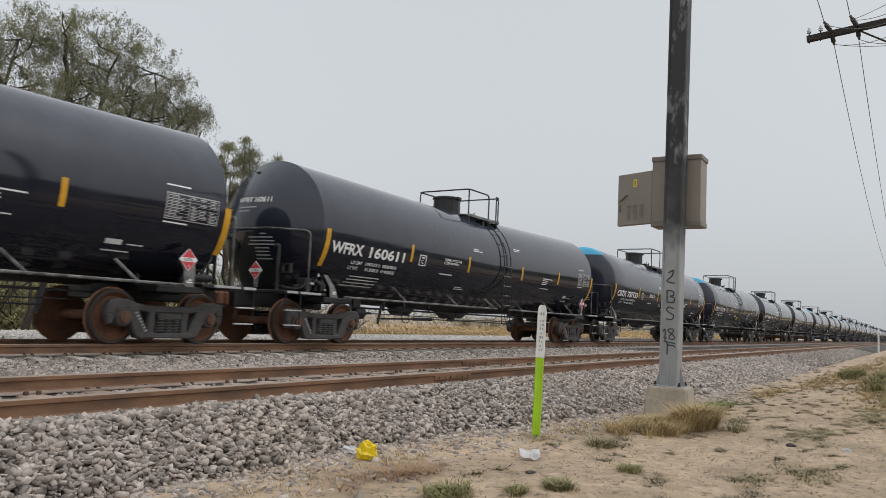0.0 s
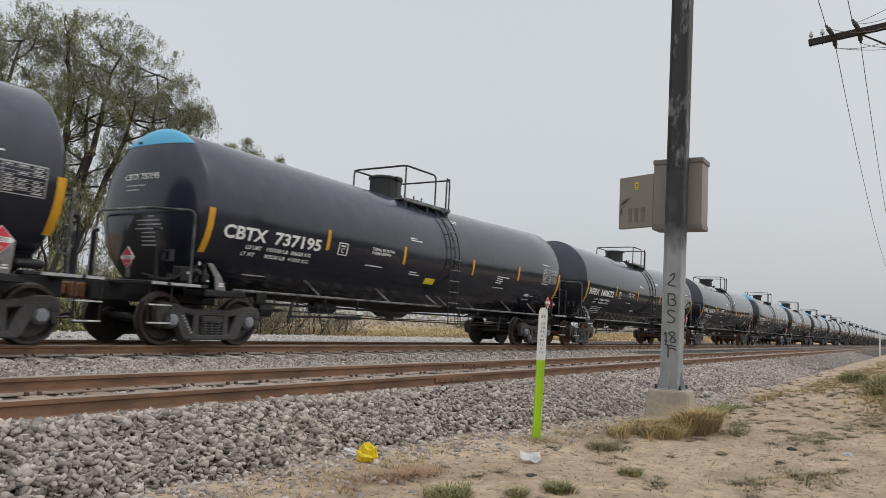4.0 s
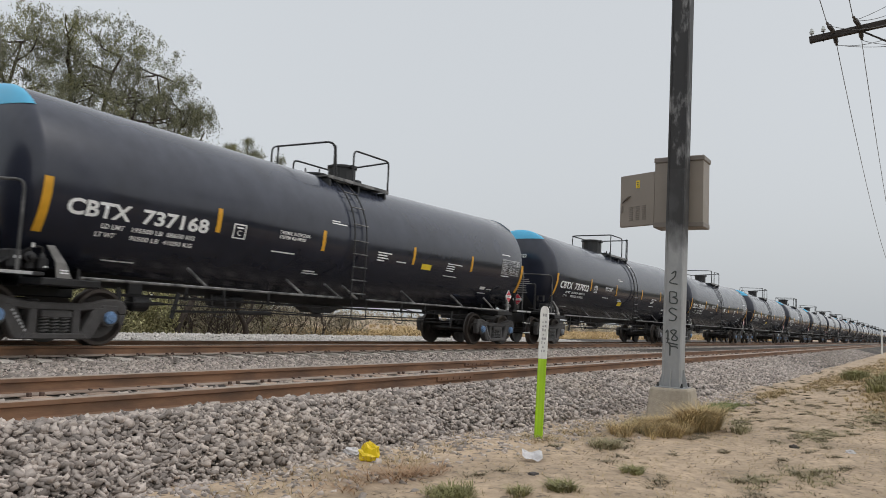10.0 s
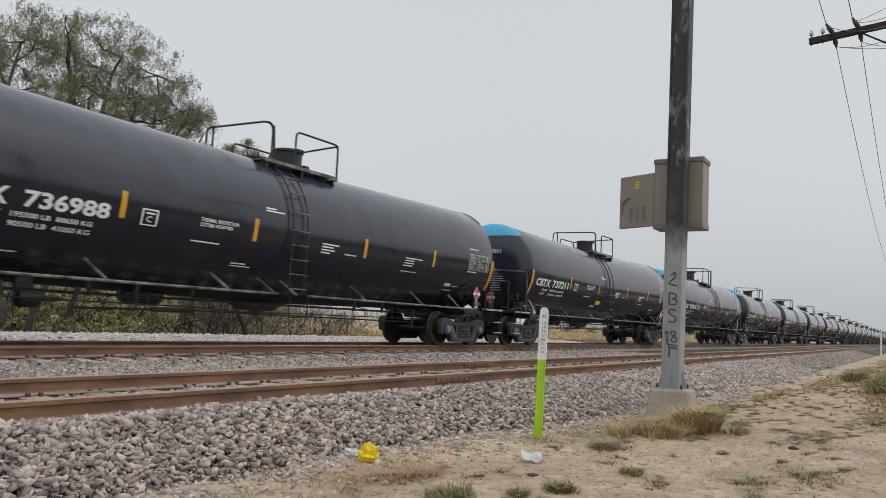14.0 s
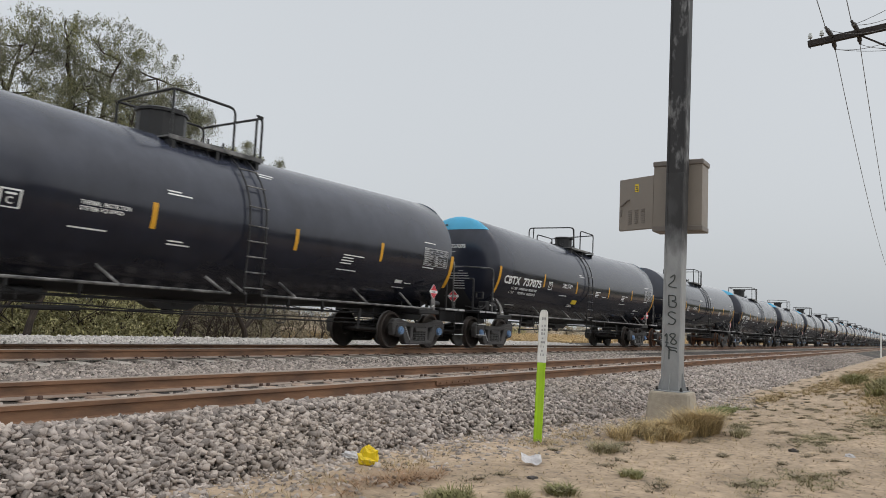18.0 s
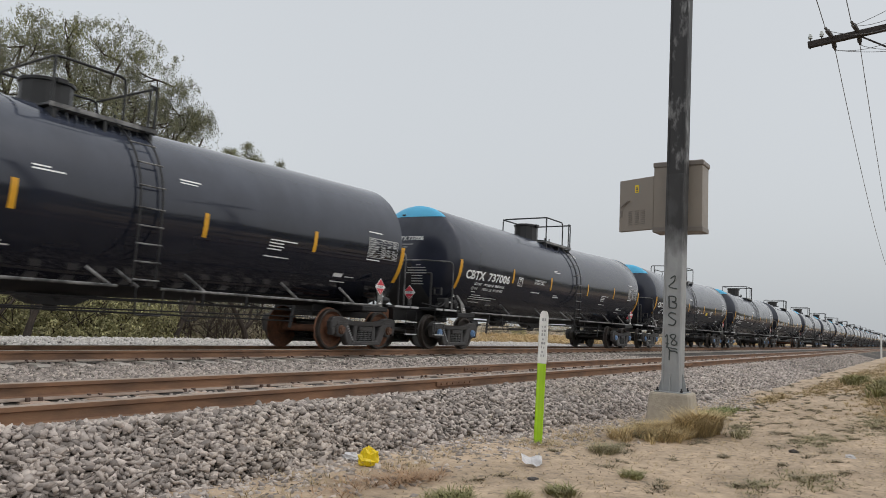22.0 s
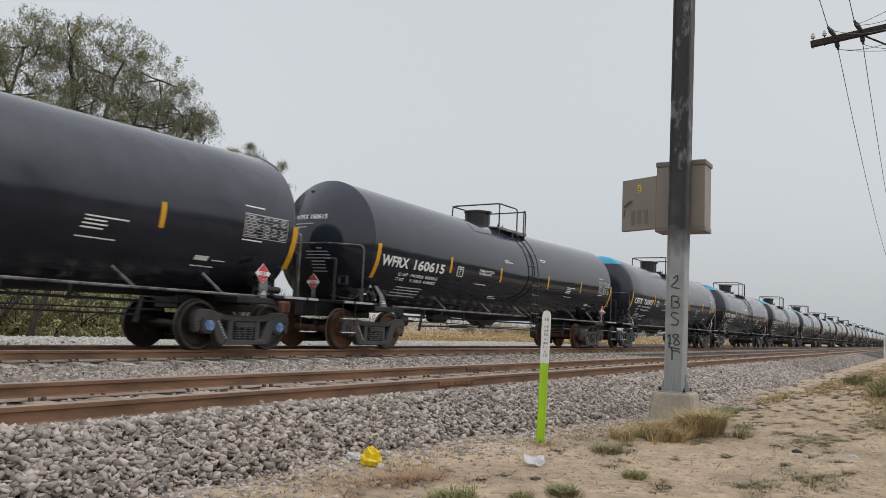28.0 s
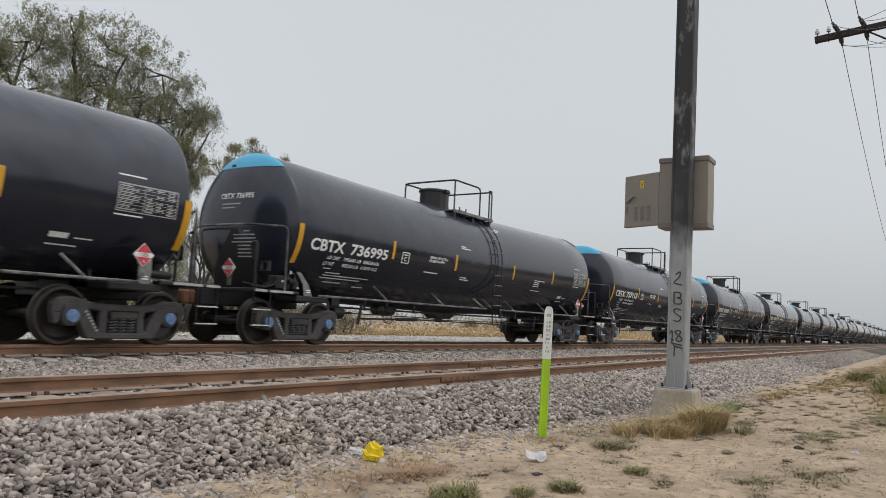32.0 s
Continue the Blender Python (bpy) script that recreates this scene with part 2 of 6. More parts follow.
CABINET = material("beige_grey_cabinet_paint", (0.27, 0.235, 0.20), 0.55, vary=0.08, scale=5, second=(0.20, 0.175, 0.15), second_scale=2.5, second_amount=0.4)
CABINET_DARK = material("cabinet_rim_paint", (0.20, 0.175, 0.155), 0.55, vary=0.12, scale=6)
LIME = material("lime_green_marker_post", (0.36, 0.62, 0.01), 0.45, vary=0.12, scale=10, second=(0.30, 0.42, 0.06), second_scale=5, second_amount=0.4)
MARKER_WHITE = material("white_marker_top", (0.74, 0.74, 0.72), 0.5, vary=0.1, scale=12)
INK = material("dark_ink", (0.10, 0.10, 0.10), 0.7, vary=0.2, scale=20)
SPRAY = material("black_spray_paint", (0.05, 0.06, 0.06), 0.6, vary=0.4, scale=14)
OLD_WOOD = material("dark_weathered_pole_wood", (0.036, 0.029, 0.026), 0.85, vary=0.3, scale=10, stretch=(1, 1, 1), bump=0.3)
INSULATOR = material("dark_brown_insulator", (0.06, 0.052, 0.05), 0.3, vary=0.15, scale=10)
GLASSY = material("pale_glass_insulator", (0.50, 0.52, 0.50), 0.2, vary=0.1, scale=10)
WIRE = material("weathered_wire", (0.16, 0.16, 0.165), 0.5, vary=0.2, scale=5)
BARK = material("grey_brown_bark", (0.055, 0.042, 0.034), 0.9, vary=0.4, scale=7, second=(0.06, 0.045, 0.035), second_scale=3, bump=0.5, bump_scale=25)
LEAF = material("olive_pepper_tree_leaf", (0.178, 0.176, 0.108), 0.65, vary=0.25, scale=0.9, second=(0.19, 0.19, 0.062), second_scale=0.45, second_amount=0.8, edge=(0.48, 0.6), island=0.25)
LEAF_HANG = material("pale_hanging_leaf", (0.25, 0.24, 0.15), 0.7, vary=0.3, scale=0.8, second=(0.30, 0.30, 0.10), second_scale=0.5, second_amount=0.7, island=0.25)
LEAF_GREEN = material("green_shrub_leaf", (0.36, 0.34, 0.165), 0.7, vary=0.25, scale=1.5, second=(0.22, 0.19, 0.10), second_scale=0.9, second_amount=0.7, island=0.45)
FAR_BRUSH = material("far_hazy_brush", (0.40, 0.36, 0.28), 0.9, vary=0.2, scale=0.4, island=0.3)
LEAF_DRY = material("dry_brush_twig", (0.28, 0.245, 0.17), 0.85, vary=0.3, scale=2, island=0.4)
UNSEEN_VERGE = material("unseen_dark_verge", (0.075, 0.075, 0.045), 0.9, vary=0.4, scale=3, second=(0.12, 0.10, 0.065), second_scale=0.5, second_amount=0.7, bump=0.8, bump_scale=8)
FIELD_STRAW = material("field_straw", (0.52, 0.38, 0.19), 0.85, vary=0.25, scale=2, second=(0.36, 0.27, 0.15), second_scale=0.6, second_amount=0.6, island=0.3)
LITTER = material("dead_leaf_litter", (0.22, 0.165, 0.11), 0.9, vary=0.3, scale=20, island=0.5)
STRAW = material("dry_straw", (0.40, 0.30, 0.16), 0.85, vary=0.25, scale=4, second=(0.25, 0.20, 0.11), second_scale=1.1, second_amount=0.7, island=0.4)
TUFT = material("mixed_tuft_grass", (0.48, 0.36, 0.185), 0.85, vary=0.25, scale=5, second=(0.27, 0.235, 0.105), second_scale=2.2, second_amount=0.35, island=0.4)
PATH_WEED = material("faded_path_weed", (0.27, 0.235, 0.135), 0.85, vary=0.3, scale=5, second=(0.20, 0.19, 0.09), second_scale=1.5, second_amount=0.6, island=0.4)
GREEN_WEED = material("fresh_green_weed", (0.165, 0.195, 0.06), 0.75, vary=0.25, scale=4, island=0.35)
TWIG_RED = material("reddish_dead_stalks", (0.34, 0.21, 0.12), 0.85, vary=0.3, scale=8, island=0.4)
DARK_WEED = material("dark_trodden_weed", (0.195, 0.16, 0.10), 0.85, vary=0.3, scale=6, island=0.45)
WEED = material("green_weed", (0.215, 0.205, 0.08), 0.75, vary=0.25, scale=3, second=(0.28, 0.23, 0.12), second_scale=1.4, second_amount=0.7, island=0.35)
BAG_YELLOW = material("yellow_plastic_bag", (0.80, 0.58, 0.01), 0.35, vary=0.15, scale=14)
LITTER_WHITE = material("dusty_white_plastic", (0.56, 0.54, 0.54), 0.5, vary=0.12, scale=14)
LITTER_DARK = material("dark_scrap", (0.05, 0.04, 0.035), 0.7, vary=0.3, scale=20)


# ---- shapes ----
class Shape:
    """Vertices and faces gathered for one mesh."""

    def __init__(self):
        self.v, self.f, self.m, self.slot = [], [], [], 0

    def face(self, *ids):
        self.f.append(ids), self.m.append(self.slot)

    def box(self, x0, x1, y0, y1, z0, z1, bevel=0.0):
        c, h = Vector(((x0 + x1) / 2, (y0 + y1) / 2, (z0 + z1) / 2)), ((x1 - x0) / 2, (y1 - y0) / 2, (z1 - z0) / 2)
        return self.block(Matrix.Translation(c), h, bevel)

    def block(self, m, h, bevel=0.0):
        """A box of half sizes h at m, its corners cut by bevel."""
        b = min(bevel, *(0.45 * x for x in h)) if bevel else 0
        n = len(self.v)
        if not b:
            for x, y, z in ((-1, -1, -1), (1, -1, -1), (1, 1, -1), (-1, 1, -1), (-1, -1, 1), (1, -1, 1), (1, 1, 1), (-1, 1, 1)):
                self.v.append(m @ Vector((x * h[0], y * h[1], z * h[2])))
            for q in ((0, 3, 2, 1), (4, 5, 6, 7), (0, 1, 5, 4), (1, 2, 6, 5), (2, 3, 7, 6), (3, 0, 4, 7)):
                self.face(*(n + i for i in q))
            return self
        ids = {}
        for sx in (-1, 1):
            for sy in (-1, 1):
                for sz in (-1, 1):
                    for k in range(3):
                        p = [sx * (h[0] - b), sy * (h[1] - b), sz * (h[2] - b)]
                        p[k] += (sx, sy, sz)[k] * b
                        ids[sx, sy, sz, k] = len(self.v)
                        self.v.append(m @ Vector(p))
        for k in range(3):
            i, j = (k + 1) % 3, (k + 2) % 3
            for s in (-1, 1):
                q = []
                for a, c in ((-1, -1), (1, -1), (1, 1), (-1, 1)):
                    g = [0, 0, 0]
                    g[k], g[i], g[j] = s, a, c
                    q.append(ids[(*g, k)])
                self.face(*(q if s > 0 else q[::-1]))
            for a in (-1, 1):
                for c in (-1, 1):
                    q = []
                    for s in (-1, 1):
                        g = [0, 0, 0]
                        g[k], g[i], g[j] = s, a, c
                        q += [ids[(*g, i)], ids[(*g, j)]] if s < 0 else [ids[(*g, j)], ids[(*g, i)]]
                    self.face(*(q if a * c < 0 else q[::-1]))
        for sx in (-1, 1):
            for sy in (-1, 1):
                for sz in (-1, 1):
                    q = [ids[sx, sy, sz, k] for k in range(3)]
                    self.face(*(q if sx * sy * sz > 0 else q[::-1]))
        return self

    def rings(self, rings, caps=True, closed=True):
        """Skins rings of equal count."""
        n, c = len(self.v), len(rings[0])
        for r in rings:
            self.v += [Vector(p) for p in r]
        for i in range(len(rings) - 1):
            for j in range(c if closed else c - 1):
                k = (j + 1) % c
                self.face(n + i * c + j, n + i * c + k, n + (i + 1) * c + k, n + (i + 1) * c + j)
        if caps and closed:
            self.face(*range(n + c - 1, n - 1, -1))
            self.face(*range(n + (len(rings) - 1) * c, n + len(rings) * c))
        return self

    def tube(self, pts, r, sides=8, caps=True):
        """A round bar along pts; r is one radius or one for each point."""
        pts = [Vector(p) for p in pts]
        rr = r if isinstance(r, (list, tuple)) else [r] * len(pts)
        up, rings = None, []
        for i, p in enumerate(pts):
            d = (pts[min(i + 1, len(pts) - 1)] - pts[max(i - 1, 0)]).normalized()
            if up is None:
                up = d.cross(Vector((0.13, 0.31, 1) if abs(d.z) < 0.9 else (1, 0.2, 0.1))).normalized()
            up = (up - d * up.dot(d)).normalized()
            side = d.cross(up)
            rings.append([p + (up * math.cos(a) + side * math.sin(a)) * rr[i] for a in (2 * math.pi * k / sides for k in range(sides))])
        return self.rings(rings, caps)

    def lathe(self, m, profile, sides=24, caps=True):
        """profile: pairs of radius and height along m's z axis."""
        return self.rings([[m @ Vector((r * math.cos(a), r * math.sin(a), h)) for a in (2 * math.pi * k / sides for k in range(sides))] for r, h in profile], caps)

    def prism(self, outline, y0, y1):
        """An outline in x and z, pushed from y0 to y1."""
        return self.rings([[(x, y0, z) for x, z in outline], [(x, y1, z) for x, z in outline]])

    def slab(self, outline, y0, y1, c):
        """As prism, with its two rims chamfered by c."""
        n, area = len(outline), sum(a[0] * b[1] - b[0] * a[1] for a, b in zip(outline, outline[1:] + outline[:1]))
        sign, small = (1 if area > 0 else -1), []
        for i, p in enumerate(outline):
            a, b = outline[i - 1], outline[(i + 1) % n]
            u, w = Vector((p[0] - a[0], p[1] - a[1])).normalized(), Vector((b[0] - p[0], b[1] - p[1])).normalized()
            k = Vector((-u.y, u.x)) + Vector((-w.y, w.x))
            k = k.normalized() * sign * min(c / max(0.5, k.length / 2), 2 * c)
            small.append((p[0] + k.x, p[1] + k.y))
        return self.rings([[(x, y, z) for x, z in q] for q, y in ((small, y0), (outline, y0 + c), (outline, y1 - c), (small, y1))])

    def mesh(self, name, mats, smooth=False):
        me = bpy.data.meshes.new(name)
        me.from_pydata([tuple(p) for p in self.v], [], self.f)
        for m in mats if isinstance(mats, (list, tuple)) else [mats]:
            me.materials.append(m)
        me.polygons.foreach_set("material_index", self.m)
        me.update()
        fix = bmesh.new()
        fix.from_mesh(me)
        bmesh.ops.recalc_face_normals(fix, faces=fix.faces)
        if smooth:
            for f in fix.faces:
                f.smooth = True
            for e in fix.edges:
                if len(e.link_faces) == 2 and e.calc_face_angle(0) > radians(38):
                    e.smooth = False
        fix.to_mesh(me)
        fix.free()
        return me


def part(name, shape, mats, parent=None, label="", at=None, smooth=False):
    """Links a shape or a mesh as one object under a thing or a part."""
    ob = new(name, shape.mesh(name, mats, smooth) if isinstance(shape, Shape) else shape)
    ob.parent = parent
    if at is not None:
        ob.matrix_parent_inverse = at
    return tagged(ob, label)


def thing(name, label, category, m=None, group="", kind=""):
    ob = new(name)
    ob.empty_display_size = 0.3
    if m is not None:
        ob.matrix_basis = m
    return tagged(ob, label, category, group, kind)


def bend(a, b, c, r, n=5):
    """Points that round the corner b between a and c."""
    a, b, c = Vector(a), Vector(b), Vector(c)
    p, q = b + (a - b).normalized() * r, b + (c - b).normalized() * r
    return [(1 - t) ** 2 * p + 2 * t * (1 - t) * b + t ** 2 * q for t in (i / (n - 1) for i in range(n))]


def piped(pts, r=0.12):
    """A path with rounded corners."""
    out = [Vector(pts[0])]
    for i in range(1, len(pts) - 1):
        out += bend(pts[i - 1], pts[i], pts[i + 1], r)
    return out + [Vector(pts[-1])]


# ---- ground, ballast and tracks ----
TRAIN_Y, NEAR_Y = 12.109, 5.93
DIRT_Z = -0.47


def steps(*spans):
    """Grid lines: pairs of end and step, from a start."""
    out = [spans[0]]
    for end, step in spans[1:]:
        n = max(1, round((end - out[-1]) / step))
        a = out[-1]
        out += [a + (end - a) * (i + 1) / n for i in range(n)]
    return out


def sheet(name, xs, ys, height, mat, label, kind="structure", category=""):
    nx, ny = len(xs), len(ys)
    me = bpy.data.meshes.new(name)
    me.from_pydata([(x, y, height(x, y)) for x in xs for y in ys], [], [(i * ny + j, (i + 1) * ny + j, (i + 1) * ny + j + 1, i * ny + j + 1) for i in range(nx - 1) for j in range(ny - 1)])
    me.materials.append(mat)
    me.polygons.foreach_set("use_smooth", [True] * len(me.polygons))
    me.update()
    return tagged(new(name, me), label, category, "", kind)


def rough(x, y, s, seed=0.0):
    return noise.noise(Vector((x * s, y * s, seed)))


def dirt(x, y):
    near = -40 < x < 90 and -30 < y < 30
    z = DIRT_Z + (0.035 * rough(x, y, 0.7) + 0.012 * rough(x, y, 3.1) + 0.006 * rough(x, y, 9) if near else 0)
    # the low bank beside the path
    z += 0.42 * max(0, min(1, (x - 9) / 14)) * max(0, min(1, (1.55 - y + 0.4 * rough(x, 0, 0.3)) / 1.6))
    if y > 20:
        z += 0.15 * rough(x, y, 0.12) * min(1, (y - 20) / 6)
    return z


sheet("ground", steps(-4000, (-400, 600), (-40, 60), (0, 4), (16, 0.12), (40, 0.4), (90, 2), (400, 40), (4500, 500)),
      steps(-4000, (-300, 600), (-20, 40), (-2, 1.5), (4.3, 0.1), (24, 1.2), (60, 3), (300, 40), (4000, 600)), dirt, DIRT, "sandy pale dirt with dry patches beside the tracks", category="ground")


def toe(x):
    """Where the near slope of the ballast meets the dirt."""
    a = max(0, min(1, (x - 6) / 4.5))
    b = max(0, min(1, (x - 10.5) / 8))
    return 4.0 - 0.6 * a - 0.45 * b + 0.12 * rough(x, 3, 0.9)


def bed(x, y):
    t = toe(x)
    z = -0.155
    if y < 4.55:
        k = max(0.0, (y - t) / (4.55 - t))
        z = DIRT_Z - 0.05 + (0.315 + 0.05) * (k ** 0.8) if y > t else DIRT_Z - 0.3 * (t - y) - 0.06
    elif y > 14.5:
        # the far shoulder
        z = -0.237 + 0.11 * min(1, (y - 14.5) / 2.5) - max(0.0, y - 18.6) * 0.3
    elif y > 7.2:
        z = -0.155 - 0.082 * min(1, (y - 7.2) / 2.0)
    if 5.2 < y < 6.65:
        z -= 0.036
    elif 4.75 < y <= 5.2:
        z -= 0.036 * min(1, (y - 4.75) / 0.2)
    if x < 60:
        z += 0.02 * rough(x, y, 1.7) + 0.012 * rough(x, y, 6)
    return z


sheet("ballast_bed", steps(-60, (0, 3), (30, 0.2), (60, 1), (200, 10), (1500, 100)), steps(2.6, (5.2, 0.1), (11, 0.3), (14, 0.6), (21, 0.4)), bed, GAP_SHADED_BED,
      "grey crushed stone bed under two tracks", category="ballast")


# unseen ground behind the camera, added dark so the tanks' lower sides reflect less
sheet("verge", steps(-300, (-40, 40), (100, 10), (700, 100)), steps(-300, (-60, 40), (-3.2, 4)), lambda x, y: dirt(x, y) + 0.03, UNSEEN_VERGE, "dark weedy verge on the far side of the path", category="verge")


def stones(name, spots, label, mat=STONE, big=(0.017, 0.042), seed=4, kind="stuff"):
    """Broken stones at spots (x, y, z), one mesh of many loose pieces."""
    rng = np.random.default_rng(seed)
    ico = np.array([(-1, -1, -1), (1, -1, -1), (1, 1, -1), (-1, 1, -1), (-1, -1, 1), (1, -1, 1), (1, 1, 1), (-1, 1, 1)]) * 0.72
    tri = np.array([4, 5, 6, 4, 6, 7, 0, 1, 5, 0, 5, 4, 1, 2, 6, 1, 6, 5, 2, 3, 7, 2, 7, 6, 3, 0, 4, 3, 4, 7]).reshape(-1, 3)
    spots = np.asarray(spots)
    n = len(spots)
    size = (big[0] + (big[1] - big[0]) * rng.uniform(0, 1, n) ** 1.7)[:, None] * np.stack([rng.uniform(0.85, 1.8, n), rng.uniform(0.65, 1.15, n), rng.uniform(0.42, 0.85, n)], 1)
    v = ico[None] * (1 + rng.uniform(-0.40, 0.26, (n, 8, 3))) * size[:, None, :]
    # each lies on a broad side, tilted a little and turned any way
    tilt = rng.normal(0, 0.27, (n, 2))
    spin = rng.uniform(0, np.pi, n)
    w, x, y, z = np.cos(spin), tilt[:, 0], tilt[:, 1], np.sin(spin)
    k = np.sqrt(w * w + x * x + y * y + z * z)
    w, x, y, z = w / k, x / k, y / k, z / k
    rot = np.stack([np.stack([1 - 2 * (y * y + z * z), 2 * (x * y - z * w), 2 * (x * z + y * w)], -1), np.stack([2 * (x * y + z * w), 1 - 2 * (x * x + z * z), 2 * (y * z - x * w)], -1),
                    np.stack([2 * (x * z - y * w), 2 * (y * z + x * w), 1 - 2 * (x * x + y * y)], -1)], 1)
    v = np.einsum("nij,nkj->nki", rot, v) + spots[:, None, :]
    f = tri[None] + 8 * np.arange(n)[:, None, None]
    me = bpy.data.meshes.new(name)
    me.vertices.add(n * 8), me.loops.add(n * 30), me.polygons.add(n * 10)
    me.vertices.foreach_set("co", v.ravel())
    me.loops.foreach_set("vertex_index", f.ravel().astype(np.int32))
    me.polygons.foreach_set("loop_start", np.arange(0, n * 30, 3, dtype=np.int32))
    me.update(calc_edges=True)
    me.materials.append(mat)
    return tagged(new(name, me), label, "gravel", "", kind)


def lumps(seed, count=24):
    """Angular convex stones of unit size, each as corners and triangles."""
    rng = np.random.default_rng(seed)
    out = []
    while len(out) < count:
        p = np.array([(x, y, z) for x in (-1, 1) for y in (-1, 1) for z in (-1, 1)]) * rng.uniform(0.45, 1.0, (8, 3))
        bm = bmesh.new()
        for q in p:
            bm.verts.new(q)
        bmesh.ops.convex_hull(bm, input=bm.verts)
        bmesh.ops.delete(bm, geom=[v for v in bm.verts if not v.link_faces], context="VERTS")
        bm.verts.index_update()
        out.append((np.array([v.co[:] for v in bm.verts]), np.array([[v.index for v in f.verts] for f in bm.faces])))
        bm.free()
    return out


LUMPS = lumps(5)


def broken_stones(name, spots, label, mat=STONE, big=(0.012, 0.036), seed=4):
    """Convex broken stones at spots (x, y, z), one mesh of many loose pieces."""
    rng = np.random.default_rng(seed)
    spots = np.asarray(spots)
    kind = rng.integers(0, len(LUMPS), len(spots))
    vs, fs, base = [], [], 0
    for k, (p, tri) in enumerate(LUMPS):
        at = spots[kind == k]
        n = len(at)
        size = (big[0] + (big[1] - big[0]) * rng.uniform(0, 1, n) ** 1.6)[:, None] * np.stack([rng.uniform(0.95, 1.6, n), rng.uniform(0.65, 1.0, n), rng.uniform(0.32, 0.7, n)], 1)
        v = p[None] * size[:, None, :]
        a, b, c = rng.normal(0, 0.45, n), rng.normal(0, 0.45, n), rng.uniform(0, 2 * np.pi, n)
        y, z = v[..., 1] * np.cos(a)[:, None] - v[..., 2] * np.sin(a)[:, None], v[..., 1] * np.sin(a)[:, None] + v[..., 2] * np.cos(a)[:, None]
        x, z = v[..., 0] * np.cos(b)[:, None] + z * np.sin(b)[:, None], z * np.cos(b)[:, None] - v[..., 0] * np.sin(b)[:, None]
        x, y = x * np.cos(c)[:, None] - y * np.sin(c)[:, None], x * np.sin(c)[:, None] + y * np.cos(c)[:, None]
        vs.append((np.stack([x, y, z], -1) + at[:, None, :]).reshape(-1, 3))
        fs.append((tri[None] + base + len(p) * np.arange(n)[:, None, None]).reshape(-1, 3))
        base += n * len(p)
    v, f = np.concatenate(vs), np.concatenate(fs)
    me = bpy.data.meshes.new(name)
    me.vertices.add(len(v)), me.loops.add(f.size), me.polygons.add(len(f))
    me.vertices.foreach_set("co", v.ravel())
    me.loops.foreach_set("vertex_index", f.ravel().astype(np.int32))
    me.polygons.foreach_set("loop_start", np.arange(0, f.size, 3, dtype=np.int32))
    me.update(calc_edges=True)
    me.materials.append(mat)
    return tagged(new(name, me), label, "gravel", "", "stuff")


def scatter(x0, x1, y0, y1, n, height, seed, lift=0.012, keep=None):
    r = random.Random(seed)
    out = []
    while len(out) < n:
        x, y = r.uniform(x0, x1), r.uniform(y0, y1)
        if keep is None or r.random() < keep(x, y):
            out.append((x, y, height(x, y) + r.uniform(-0.012, lift)))
    return out


def on_slope(x, y):
    t = toe(x)
    return max(0.0, min(1.0, (y - t + 0.25) / 0.45))


broken_stones("coarse_stones", scatter(1.2, 6.5, 3.2, 4.8, 16800, bed, 1, 0.075, on_slope) + scatter(1.2, 13, 4.8, 5.09, 3400, bed, 16, 0.02) + scatter(6.5, 13, 2.9, 4.8, 14000, bed, 15, 0.065, on_slope), "coarse grey broken stones on the slope of the ballast", big=(0.012, 0.039), seed=14)
stones("ballast_stones", scatter(13, 30, 2.6, 5.05, 16000, bed, 2, 0.03, on_slope) + scatter(30, 70, 2.2, 5.0, 6000, bed, 22, 0.03, on_slope)
       + scatter(2, 14, 5.26, 6.62, 6500, bed, 3, 0.006) + scatter(2, 12, 6.78, 11.3, 17000, bed, 5) + scatter(12, 30, 6.78, 11.3, 14000, bed, 51) + scatter(4, 26, 11.4, 12.9, 3000, bed, 6)
       + scatter(14, 40, 5.26, 6.62, 3000, bed, 7), "loose grey broken ballast stones along the tracks", big=(0.017, 0.046), seed=11)
broken_stones("scattered_stones", [p for p in scatter(2, 16, 1.6, 4.6, 8200, dirt, 8, 0.0, lambda x, y: max(0.02, 1 - (toe(x) - y) / 1.3) ** 2 if y < toe(x) + 0.3 else 0)],
       "small grey stones strewn on the dirt below the ballast", big=(0.01, 0.034), seed=12)
stones("shoulder_gravel", scatter(6, 40, 15.6, 18.9, 15000, bed, 61, 0.01), "pale gravel on the far shoulder of the track bed", mat=PALE_GRAVEL, big=(0.03, 0.07), seed=15)
stones("dirt_clods", scatter(3, 20, -1.0, 3.6, 2600, dirt, 9, 0.0), "small clods and pebbles lying on the sandy dirt", mat=DIRT, big=(0.004, 0.013), seed=13)

RAIL = [(-0.07, -0.172), (0.07, -0.172), (0.07, -0.162), (0.02, -0.145), (0.0085, -0.13), (0.0085, -0.055), (0.034, -0.043), (0.0355, -0.008), (0.028, 0.0), (-0.028, 0.0), (-0.0355, -0.008),
        (-0.034, -0.043), (-0.0085, -0.055), (-0.0085, -0.13), (-0.02, -0.145), (-0.07, -0.162)]


